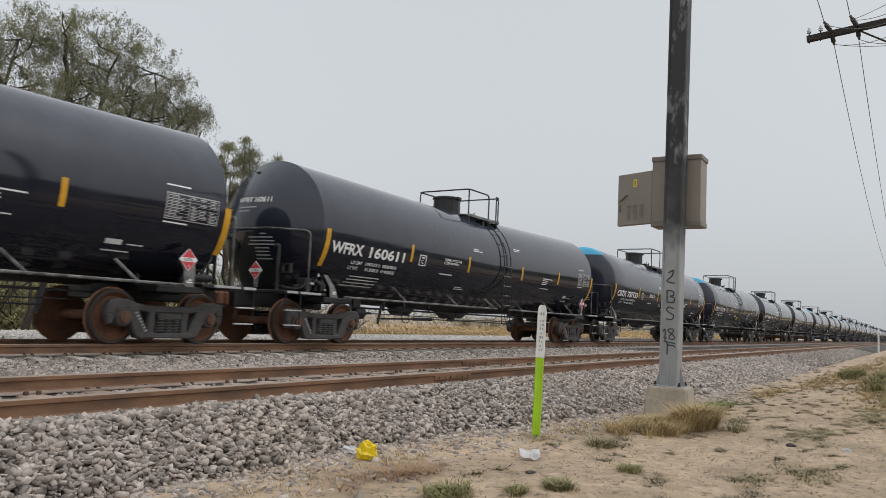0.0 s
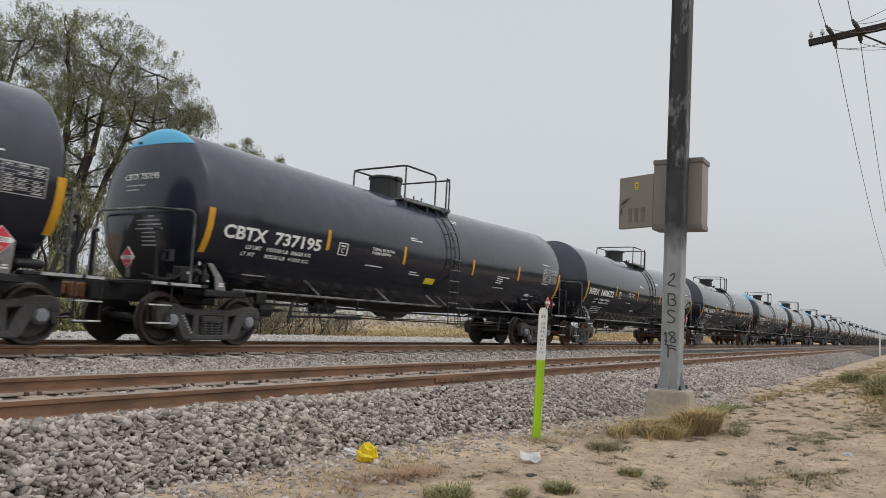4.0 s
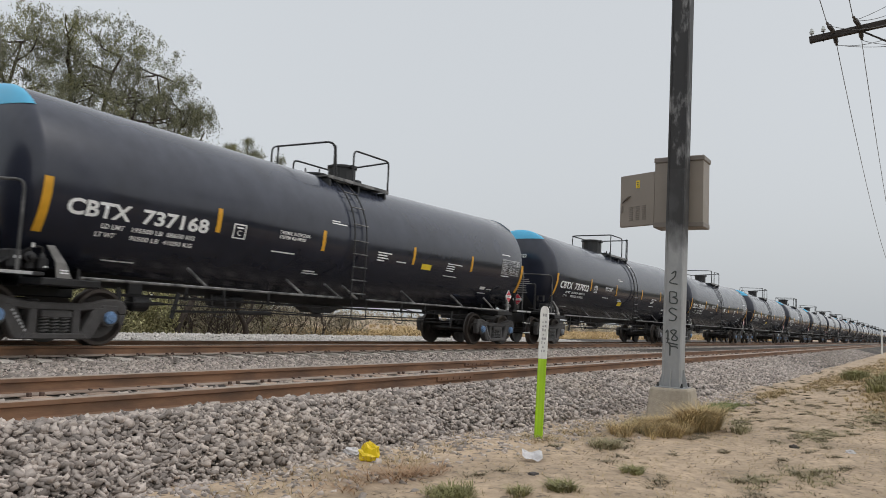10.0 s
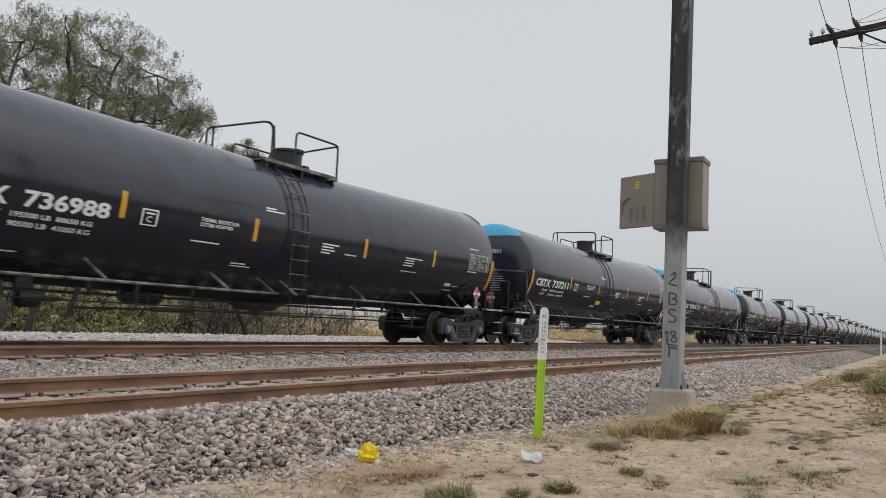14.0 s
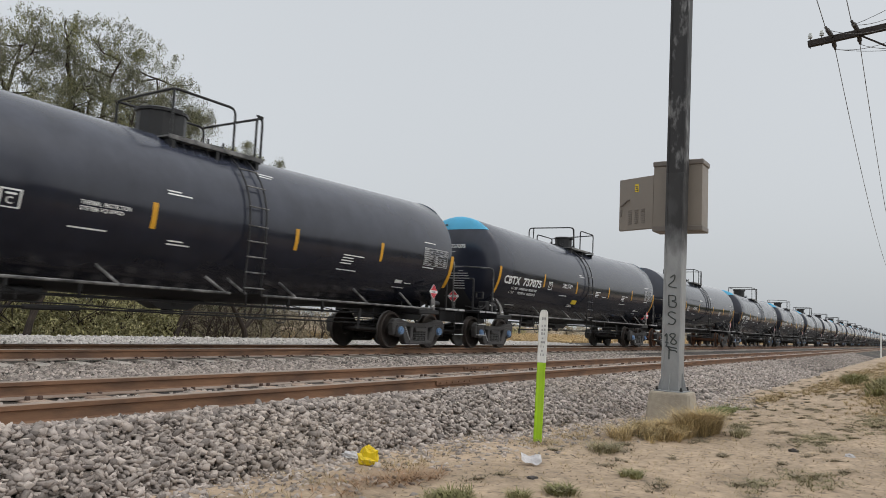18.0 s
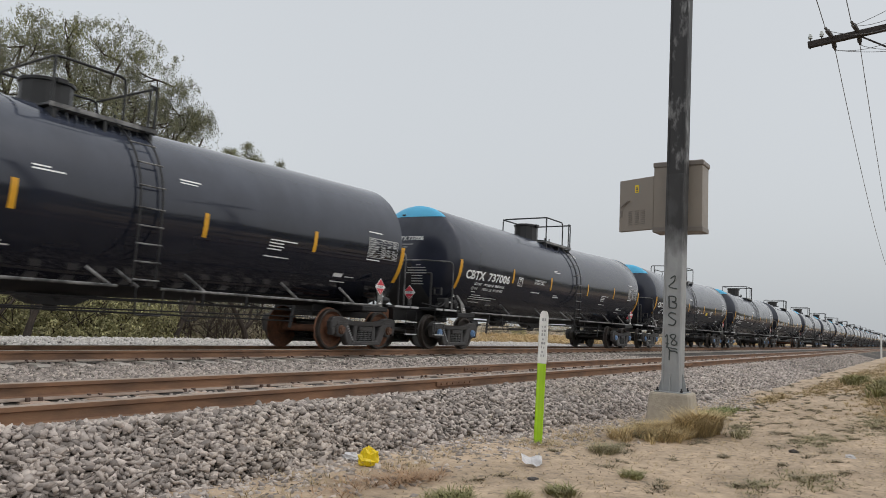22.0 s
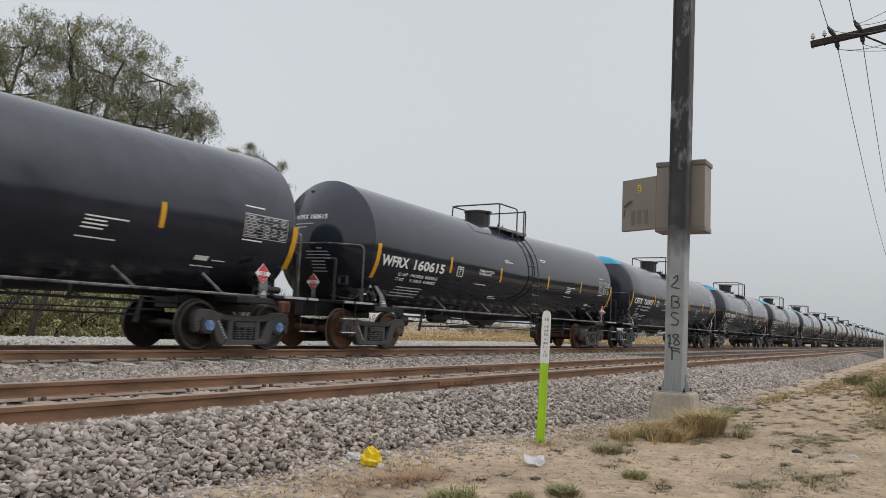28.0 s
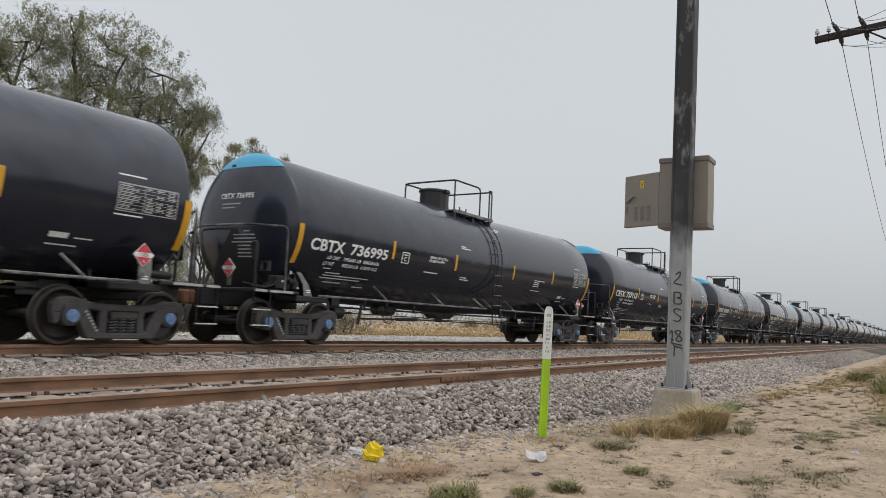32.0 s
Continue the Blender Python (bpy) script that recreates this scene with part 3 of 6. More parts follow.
def rail_shape(x0, x1, wide=1.0, tall=1.0):
    s = Shape()
    xs = steps(x0, (0, 10), (60, 2), (x1, 40))
    n, c = len(s.v), len(RAIL)
    for x in xs:
        s.v += [Vector((x, y * wide, z * tall)) for y, z in RAIL]
    for i in range(len(xs) - 1):
        for j in range(c):
            s.slot = 1 if j in (7, 8, 9) else 2 if j in (1, 2, 14, 15) else 0
            s.face(n + i * c + j, n + i * c + (j + 1) % c, n + (i + 1) * c + (j + 1) % c, n + (i + 1) * c + j)
    return s


def tie_shape(wood):
    """One tie with the two pairs of clips that hold each rail."""
    s = Shape()
    if wood:
        s.box(-0.115, 0.115, -1.3, 1.3, -0.39, -0.157, 0.012)
    else:
        top = [(-1.3, -0.21), (-1.2, -0.185), (-0.4, -0.178), (0.4, -0.178), (1.2, -0.185), (1.3, -0.21)]
        s.rings([[(-0.14, y, -0.4), (0.14, y, -0.4), (0.10, y, z), (-0.10, y, z)] for y, z in top])
    s.slot = 1
    for y in (-0.7525, 0.7525):
        for d in (-1, 1):
            for x in (-0.055, 0.06):
                if wood:
                    s.box(x - 0.018, x + 0.018, y + d * 0.062 - 0.02, y + d * 0.062 + 0.02, -0.161, -0.122, 0.006)
                else:
                    s.tube([(x, y + d * 0.13, -0.17), (x, y + d * 0.10, -0.135), (x, y + d * 0.055, -0.147)], 0.014, 5)
    return s


def track(name, label, y, wood, tie_mat, head, ends):
    t = thing(name, label, "railway track", pose(0, y, 0), kind="structure")
    for side in (-1, 1):
        part("rail", rail_shape(-80, 1500, *((0.92, 0.92) if wood else (1, 1))), [RAIL_RUST, head, RAIL_FOOT], t, at=pose(0, side * 0.7525, 0))
    data = tie_shape(wood).mesh("tie", [tie_mat, CLIP])
    rng = random.Random(31 if wood else 32)
    gap = 0.56 if wood else 0.61
    many = int(ends[2] / gap)
    for i in range(many):
        part("tie", data, None, t, at=pose(ends[0] + i * gap + rng.uniform(-0.03, 0.03), rng.uniform(-0.05, 0.05) if wood else rng.uniform(-0.02, 0.02), rng.uniform(-0.006, 0.0) if wood else 0,
                                           0, 0, rng.uniform(-1.5, 1.5)))
    rest = Shape()
    for i in range(many, int((ends[1] - ends[0]) / gap)):
        rest.box(ends[0] + i * gap - 0.11, ends[0] + i * gap + 0.11, -1.28, 1.28, -0.3, -0.162 if wood else -0.185)
    tagged(part("far_ties", rest, tie_mat, t), kind="stuff")
    return t


main_track = track("main_track", "rusty steel rails on pale concrete ties in ballast", TRAIN_Y, False, TIE_CONCRETE, RAIL_BRIGHT, (1.0, 260, 100))
near_track = track("siding_track", "brown rusty rails on weathered ties half buried in ballast", NEAR_Y, True, TIE_WOOD, RAIL_TOP, (0.5, 220, 70))
for side in (-1, 1):
    for x in ((11.85, 23.8, 35.8) if side > 0 else (8.6, 20.4, 32.5)):
        s = Shape()
        for d in (-1, 1):
            s.box(x - 0.45, x + 0.45, side * 0.7525 + d * 0.022 - 0.011, side * 0.7525 + d * 0.022 + 0.011, -0.10, -0.036, 0.006)
            for k in (-0.36, -0.22, -0.08, 0.08, 0.22, 0.36):
                s.tube([(x + k, side * 0.7525 + d * 0.02, -0.068), (x + k, side * 0.7525 + d * 0.05, -0.068)], 0.014, 6)
        part("joint_bar", s, RAIL_RUST, near_track)


# ---- the tank cars ----
R, ZC, DROP, HALF, FRONT, HEAD = 1.505, 2.497, 0.13, 7.75, 7.62, 0.66
AXLE, WHEEL_R = 0.889, 0.457
BOGIE_X = 7.029
PITCH = 18.18


def sag(x):
    """The tank's two halves slope down to the middle."""
    return DROP * max(0.0, 1 - abs(x) / 8)


def side_y(x, z, out=0.004):
    """The near side of the tank at x and z."""
    d = z - (ZC - sag(x))
    return -math.sqrt(max(R * R - d * d, 0.0004)) - out


def head_bulge(q, crisp):
    """How far a tank end stands out at a share q of the radius; the jacketed ends meet the shell in a crease."""
    if crisp:
        return HEAD * max(1 - q * q, 0.0)
    return 0.20 * max(1 - q ** 5, 0.0) ** 0.5 + 0.16 * max(1 - q * q, 0.0)


def tank_shape(crisp):
    s, rings = Shape(), []
    front = HALF if crisp else FRONT
    ends = [(head_bulge(math.cos(a), crisp), R * math.cos(a)) for a in (math.pi / 2 * k / 14 for k in range(13, 0, -1))]
    prof = [(-front - h, r) for h, r in ends]
    prof += [(x, R) for x in (-front, -6.2, -4.65, -3.1, -1.55, -0.02, 0.02, 1.55, 3.1, 4.65, 6.2, HALF)]
    prof += [(HALF + h, r) for h, r in ends[::-1]]
    for x, r in prof:
        rings.append([(x, r * math.cos(a), ZC - sag(x) + r * math.sin(a)) for a in (2 * math.pi * k / 72 for k in range(72))])
    s.rings(rings)
    # the belly faces take the second coat
    s.m = [1 if len(f) == 4 and 48 <= f[0] % 72 <= 60 else 0 for f in s.f]
    return s


def head_cap(end, low):
    """The blue field on the top of one end, 4 mm proud of it."""
    s = Shape()
    rows = []
    for i in range(11):
        z = low + (ZC + R * 0.999 - low) * i / 10
        row = []
        half = math.sqrt(max((R + 0.004) ** 2 - (z - ZC) ** 2, 0))
        for k in range(25):
            y = half * math.sin(math.pi / 2 * (k / 12 - 1)) * 0.999
            r = math.sqrt(y * y + (z - ZC) ** 2) / (R + 0.004)
            row.append((end * ((HALF if end > 0 else FRONT) + head_bulge(min(r, 1.0), False) + 0.006), y, z))
        rows.append(row)
    return s.rings(rows, caps=False, closed=False)


def band(x, z0, z1, width, out=0.005):
    """A stripe down the side of the tank."""
    s, rings = Shape(), []
    for i in range(9):
        z = z0 + (z1 - z0) * i / 8
        rings.append([(x - width / 2, side_y(x, z, out), z), (x + width / 2, side_y(x, z, out), z)])
    return s.rings(rings, caps=False, closed=False)


def plates(rects, out=0.005):
    """Small flat fields on the tank's side: (x0, x1, z0, z1)."""
    s = Shape()
    for x0, x1, z0, z1 in rects:
        n = max(1, round((z1 - z0) / 0.06))
        s.rings([[(x0, side_y(x0, z0 + (z1 - z0) * i / n, out), z0 + (z1 - z0) * i / n), (x1, side_y(x1, z0 + (z1 - z0) * i / n, out), z0 + (z1 - z0) * i / n)] for i in range(n + 1)], caps=False, closed=False)
    return s


def head_x(y, z, out=0.004, crisp=False):
    r = min(0.995, math.sqrt(y * y + (z - ZC) ** 2) / R)
    return -(HALF if crisp else FRONT) - head_bulge(r, crisp) - out - 0.004


def head_plates(rects, crisp):
    """Small fields on the front head: (y left, y right, z0, z1), read from left to right."""
    s = Shape()
    for y0, y1, z0, z1 in rects:
        n = max(1, round(abs(y1 - y0) / 0.15))
        s.rings([[(head_x(y0 + (y1 - y0) * i / n, z, 0.004, crisp), y0 + (y1 - y0) * i / n, z) for z in (z0, z1)] for i in range(n + 1)], caps=False, closed=False)
    return s


def lettering(words, width, height, place, thick=0.012, cuts=5):
    """Letters as a mesh of the given width and height, each corner laid by place(u, v)."""
    font = bpy.data.curves.new("lettering", "FONT")
    font.body, font.offset, font.resolution_u = words, thick, 3
    ob = bpy.data.objects.new("lettering", font)
    me = bpy.data.meshes.new_from_object(ob)
    bpy.data.objects.remove(ob)
    bm = bmesh.new()
    bm.from_mesh(me)
    xs, ys = [v.co.x for v in bm.verts], [v.co.y for v in bm.verts]
    x0, x1, y0, y1 = min(xs), max(xs), min(ys), max(ys)
    for i in range(1, cuts):
        bmesh.ops.bisect_plane(bm, geom=bm.verts[:] + bm.edges[:] + bm.faces[:], plane_co=(0, y0 + (y1 - y0) * i / cuts, 0), plane_no=(0, 1, 0))
    for v in bm.verts:
        v.co = place((v.co.x - x0) / (x1 - x0) * width, (v.co.y - y0) / (y1 - y0) * height)
    bm.to_mesh(me)
    bm.free()
    return me


def side_words(words, x, z, width, height, thick=0.012):
    me = lettering(words, width, height, lambda u, v: Vector((x + u, side_y(x + u, z + v, 0.006), z + v)), thick)
    me.materials.append(WHITE)
    return me


def head_words(words, y, z, width, height, crisp):
    me = lettering(words, width, height, lambda u, v: Vector((head_x(y - u, z + v, 0.008, crisp), y - u, z + v)), 0.02, 3)
    me.materials.append(WHITE)
    return me


def wheel_shape():
    """A flanged wheel about its own middle, its outer face towards -y."""
    s = Shape()
    m = Matrix.Rotation(math.pi / 2, 4, "X")
    dish = [(0.087, -0.11), (0.15, -0.105), (0.17, -0.07), (0.34, -0.045), (0.385, -0.07), (0.485, -0.07), (0.49, -0.055), (0.462, -0.035)]
    rim = [(0.462, -0.035), (0.452, 0.055), (0.445, 0.062), (0.40, 0.062), (0.395, 0.055)]
    face = [(0.395, 0.055), (0.37, 0.03), (0.34, -0.005), (0.17, -0.025), (0.155, 0.03), (0.087, 0.04)]
    n, ring = len(s.v), 40
    prof = dish + rim[1:] + face[1:]
    for r, h in prof:
        s.v += [m @ Vector((r * math.cos(2 * math.pi * k / ring), r * math.sin(2 * math.pi * k / ring), h)) for k in range(ring)]
    for i in range(len(prof) - 1):
        s.slot = 1 if len(dish) - 1 <= i < len(dish) + len(rim) - 2 else 0
        for j in range(ring):
            s.face(n + i * ring + j, n + i * ring + (j + 1) % ring, n + (i + 1) * ring + (j + 1) % ring, n + (i + 1) * ring + j)
    return s


def axle_shape():
    return Shape().lathe(Matrix.Rotation(math.pi / 2, 4, "X"), [(0.07, -1.0), (0.086, -0.8), (0.086, -0.66), (0.08, 0.0), (0.086, 0.66), (0.086, 0.8), (0.07, 1.0)], 16)


def side_frame_shape():
    """The cast side frame of a truck in the plane of x and z, with its openings."""
    s = Shape()
    y0, y1 = -0.08, 0.08
    half = [(1.20, 0.50), (1.21, 0.63), (1.14, 0.72), (1.02, 0.755), (0.84, 0.75), (0.66, 0.70), (0.45, 0.665), (0.0, 0.66)]
    under = [(0.0, 0.54), (0.42, 0.54), (0.60, 0.565), (0.76, 0.60), (0.78, 0.56), (1.02, 0.56), (1.06, 0.50)]
    s.slab([(-x, z) for x, z in half[:-1]] + [(x, z) for x, z in half[::-1]] + [(x, z) for x, z in under[::-1]] + [(-x, z) for x, z in under[1:]], y0, y1, 0.022)
    for d in (-1, 1):
        s.slab([(d * 1.20, 0.52), (d * 1.05, 0.52), (d * 1.06, 0.40), (d * 1.10, 0.33), (d * 1.16, 0.34)], y0 + 0.004, y1 - 0.004, 0.018)
        s.slab([(d * 0.79, 0.62), (d * 0.69, 0.62), (d * 0.70, 0.38), (d * 0.75, 0.38)], y0 + 0.004, y1 - 0.004, 0.018)
        s.slab([(d * 0.86, 0.63), (d * 0.63, 0.61), (d * 0.56, 0.50), (d * 0.43, 0.235), (d * 0.34, 0.20), (d * 0.34, 0.11), (d * 0.60, 0.11), (d * 0.66, 0.18), (d * 0.82, 0.50)], y0 - 0.012, y1 + 0.012, 0.022)
        s.slab([(d * 0.40, 0.62), (d * 0.27, 0.62), (d * 0.27, 0.16), (d * 0.42, 0.16)], y0 + 0.003, y1 - 0.003, 0.018)
        s.lathe(Matrix.Translation((d * 0.889, 0, 0.457)) @ Matrix.Rotation(math.pi / 2, 4, "X"), [(0.05, -0.11), (0.15, -0.11), (0.16, -0.09), (0.16, 0.07), (0.14, 0.095)], 20)
        s.box(d * 0.889 - 0.15, d * 0.889 + 0.15, -0.09, 0.09, 0.55, 0.66, 0.02)
    s.slab([(-0.53, 0.11), (0.53, 0.11), (0.46, 0.205), (-0.46, 0.205)], y0 - 0.05, y1 + 0.05, 0.02)
    s.box(-0.24, 0.24, -0.12, 0.12, 0.43, 0.54, 0.02)
    return s


def spring_shape():
    """One coil spring about its own axis."""
    pts = [(0.062 * math.cos(a), 0.045 * math.sin(a), 0.205 + 0.235 * a / (2 * math.pi * 5)) for a in (2 * math.pi * 5 * k / 50 for k in range(51))]
    return Shape().tube(pts, 0.015, 5, False)


def cap_shape():
    s = Shape()
    s.lathe(Matrix.Rotation(math.pi / 2, 4, "X"), [(0.102, -0.06), (0.102, 0.0), (0.095, 0.018), (0.055, 0.022), (0.05, 0.034)], 20)
    for k in range(3):
        a = 2 * math.pi * k / 3
        s.lathe(Matrix.Translation((0.066 * math.cos(a), -0.018, 0.066 * math.sin(a))) @ Matrix.Rotation(math.pi / 2, 4, "X"), [(0.02, 0), (0.02, 0.022)], 6)
    return s


TRUCK_MESH = {}


def truck(car, end, wheel_mat, cap_mat):
    """A two-axle truck under one end of a car."""
    key = wheel_mat.name + cap_mat.name
    if key not in TRUCK_MESH:
        bolster = Shape()
        bolster.box(-0.2, 0.2, -1.06, 1.06, 0.42, 0.60, 0.03)
        bolster.lathe(Matrix.Translation((0, 0, 0.56)), [(0.30, 0), (0.30, 0.14), (0.2, 0.16)], 24)
        beams = Shape()
        for d in (-1, 1):
            beams.box(d * 0.47 - 0.05, d * 0.47 + 0.05, -0.92, 0.92, 0.33, 0.45, 0.02)
            for y in (-0.75, 0.75):
                beams.block(pose(d * 0.43, y, 0.40), (0.035, 0.1, 0.13), 0.01)
        marks = Shape()
        for k in range(7):
            marks.block(pose(-0.665 + k * 0.034, -0.095, 0.53 - k * 0.048, 0, 55, 0), (0.015, 0.005, 0.021))
        TRUCK_MESH[key] = (bolster.mesh("bolster", CAST_STEEL), side_frame_shape().mesh("side_frame", CAST_STEEL), spring_shape().mesh("spring", SPRING, True),
                           wheel_shape().mesh("wheel", [wheel_mat, TREAD], True), axle_shape().mesh("axle", wheel_mat, True), cap_shape().mesh("bearing_cap", cap_mat, True), beams.mesh("brake_beam", FRAME_BLACK), marks.mesh("frame_stencil", MARK_GREY))
    b, f, sp, w, ax, c, br, mk = TRUCK_MESH[key]
    t = part("truck", b, None, car, at=pose(end * BOGIE_X, 0, 0))
    part("brake_beam", br, None, t)
    for d in (-1, 1):
        cast = part("side_frame", f, None, t, at=pose(0, d * 1.0, 0))
        if d < 0:
            part("frame_stencil", mk, None, cast, "faded raised maker's lettering")
        for x in (-0.16, 0.0, 0.16):
            for y in (-0.055, 0.055):
                part("spring", sp, None, t, at=pose(x, d * 1.0 + y, 0))
        part("axle", ax, None, t, at=pose(d * AXLE, 0, WHEEL_R))
        for e in (-1, 1):
            part("wheel", w, None, t, at=pose(d * AXLE, e * 0.77, WHEEL_R, 0, 0, 0 if e < 0 else 180))
        for e in (-1, 1):
            part("bearing_cap", c, None, t, at=pose(d * AXLE, e * 1.125, WHEEL_R, 0, 0, 0 if e < 0 else 180))
    return t


FIELDS = [(-6.43, -5.33, 1.53), (-6.47, -5.34, 1.46), (-6.51, -5.36, 1.39), (-6.56, -5.38, 1.32)]


def tank_car(fleet, plat, wheel_mat, cap_mat, label):
    """A tank car about its middle, at rail height; it runs towards -x. fleet: gloss or satin paint."""
    glossy = fleet == "gloss"
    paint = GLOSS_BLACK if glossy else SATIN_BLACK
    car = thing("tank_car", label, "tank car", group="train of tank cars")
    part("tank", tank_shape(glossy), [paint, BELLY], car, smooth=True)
    if not glossy:
        for e in (-1, 1) if cap_mat is not CAP_GREY else (-1,):
            part("blue_head_field", head_cap(e, 3.66 if plat == "boxed" else 3.57), SKY_BLUE, car, "sky blue painted field on the tank end", smooth=True)
    for x, z1, z0 in ((-7.575, 2.48, 1.68), (-4.40, 2.53, 2.10), (-1.567, 2.53, 2.10), (1.804, 2.53, 2.10), (4.67, 2.53, 2.10), (7.80, 2.48, 1.63)):
        d = sag(x)
        part("reflector_stripe", band(x, z0 - d, z1 - d, 0.10 if abs(x) < 7 else 0.14), YELLOW, car)
    # stencils that cannot be read
    bars = [(x0, x1, z, z + 0.022) for x0, x1, z in FIELDS] if glossy else [(-6.35, -5.76, 1.36, 1.38)]
    if not glossy and plat == "boxed" and cap_mat is CAP_BLUE:
        bars += [(-6.47, -5.98, 1.555, 1.575), (-6.5, -4.95, 1.50, 1.52), (-6.53, -5.2, 1.445, 1.465), (-5.3, -4.95, 1.31, 1.33), (-6.6, -6.38, 1.64, 1.66)]
    bars += [(-2.99, -2.35, 1.84, 1.865), (-1.34, -1.06, 2.66, 2.685), (-1.34, -0.83, 2.61, 2.635), *([(-1.22, -0.9, 1.83, 1.855), (-1.22, -0.75, 1.775, 1.80)] if plat == "boxed" and not glossy else [(-1.92, -1.55, 1.545, 1.57), (-1.92, -1.42, 1.50, 1.52)])]
    bars += [(1.25, 1.7, 2.92, 2.945), (1.25, 1.62, 2.87, 2.89)] if glossy else [(0.97, 1.42, 3.42, 3.445), (0.97, 1.34, 3.37, 3.39)] if plat == "boxed" else [(0.33, 0.86, 2.15, 2.18), (0.33, 0.7, 2.09, 2.12), (0.33, 0.75, 2.03, 2.06), (0.33, 0.62, 1.97, 2.0), (1.1, 1.5, 2.0, 2.025)]
    dx, dz = (-0.08, -0.09) if plat == "boxed" and not glossy else (0.0, 0.0)
    bars += [(a + dx, b + dx, c + dz, d + dz) for a, b, c, d in ((3.4, 4.15, 2.15, 2.175), (3.4, 3.78, 2.09, 2.115), (3.38, 3.8, 2.03, 2.055), (3.36, 3.74, 1.97, 1.995), (3.32, 4.0, 1.83, 1.85))]
    bars += [(6.45, 6.95, 2.69, 2.715), (6.45, 6.95, 2.06, 2.085), (5.55, 6.05, 1.50, 1.52), (5.95, 6.25, 1.62, 1.64)]
    for h in bars:
        part("stencil_line", plates([h]), WHITE, car)
    for words, x, z, w in (("THERMAL", -2.87, 2.205, 0.35), ("PROTECTION", -2.48, 2.205, 0.47), ("SYSTEM", -2.87, 2.115, 0.30), ("EQUIPPED", -2.53, 2.115, 0.40)):
        part("stencil_word", side_words(words, x, z, w, 0.068, 0.02), None, car)
    part("stencil_panel", plates([(5.55, 5.85, 1.61, 1.69)]), WHITE, car)
    # boxed letter and the test table
    part("stencil_box", plates([(-4.05, -3.74, 2.23, 2.255), (-4.05, -3.74, 1.985, 2.005), (-4.05, -4.02, 1.985, 2.255), (-3.77, -3.74, 1.985, 2.255), (-3.97, -3.81, 2.17, 2.20)]), WHITE, car)
    part("stencil_letter", side_words("C", -3.95, 2.04, 0.10, 0.10), None, car)
    table = [(6.45, 7.58, 2.56, 2.575), (6.45, 7.58, 2.125, 2.14), (6.45, 6.465, 2.125, 2.575), (7.565, 7.58, 2.125, 2.575), (6.93, 6.942, 2.125, 2.575)]
    rng = random.Random(5)
    for i in range(8):
        z = 2.15 + i * 0.052
        table.append((6.45, 7.58, z + 0.038, z + 0.045))
        table.append((6.48, 6.48 + rng.uniform(0.2, 0.4), z + 0.006, z + 0.026))
        for x in (6.97, 7.16, 7.38):
            if rng.random() < 0.85:
                table.append((x, x + rng.uniform(0.09, 0.16), z + 0.006, z + 0.028))
    part("test_table", plates(table), DUSTY_WHITE, car, "white stencilled test table")
    heads = [(0.45, -0.12, 2.86, 2.885), (0.45, 0.05, 2.78, 2.805)]
    for i, (a, b) in enumerate(((0.15, 0.0), (0.45, -0.15), (0.42, -0.18), (0.48, -0.25), (0.3, -0.05), (0.3, -0.05), (0.3, -0.06), (0.3, -0.08))):
        heads.append((a - 0.42, b - 0.42, 2.28 - i * 0.075, 2.305 - i * 0.075))
    for h in heads:
        part("head_stencil_line", head_plates([h], glossy), DUSTY_WHITE, car)
    # hazard diamonds on brackets
    for m, name in ((pose(7.05, -1.44, 1.48), "side"), (pose(-8.53 if glossy else -8.40, -0.38, 1.50, 0, 0, -90), "end")):
        d = Shape()
        d.block(m @ pose(0, 0, 0, 0, 45, 0), (0.137, 0.006, 0.137))
        dia = part("hazard_placard", d, WHITE, car, "red and white diamond hazard placard")
        for up in (1, -1):
            red = Shape().rings([[m @ Vector(p) for p in q] for q in (((0, -0.008, up * 0.183), (0, -0.008, up * 0.183)), ((-0.145, -0.008, up * 0.038), (0.145, -0.008, up * 0.038)))], False, False)
            part("red_field", red, RED, dia)
        num = lettering("1203", 0.16, 0.055, lambda u, v: m @ Vector((u - 0.08, -0.009, v - 0.027)), 0.01, 1)
        num.materials.append(INK)
        part("placard_number", num, None, dia)
        num = lettering("3", 0.025, 0.035, lambda u, v: m @ Vector((u - 0.012, -0.010, v - 0.125)), 0.01, 1)
        num.materials.append(WHITE)
        part("class_number", num, None, dia)
        post = Shape()
        post.block(m @ pose(0, 0.03, -0.24), (0.055, 0.012, 0.11), 0.004)
        post.block(m @ pose(0, 0.03, -0.03), (0.09, 0.008, 0.12), 0.004)
        part("placard_bracket", post, PIPE_GREY, dia, "dusty grey bracket")
    # stub sills, saddles, end sills
    for e in (-1, 1):
        s = Shape()
        s.box(e * 7.5 - 1.5, e * 7.5 + 1.18, -0.33, 0.33, 0.74, 1.08, 0.02)
        part("stub_sill", s, FRAME_BLACK, car)
        s = Shape()
        for x in (e * 6.55, e * 7.45):
            pts = [(y, ZC - math.sqrt(R * R - y * y)) for y in (i * 0.08 - 0.8 for i in range(21))]
            s.rings([[(x - 0.03, y, z + 0.03), (x + 0.03, y, z + 0.03), (x + 0.03, y, 0.88), (x - 0.03, y, 0.88)] for y, z in pts])
        s.box(e * 7.0 - 0.48, e * 7.0 + 0.48, -1.38, 1.38, 0.90, 1.02, 0.02)
        part("saddle", s, FRAME_BLACK, car)
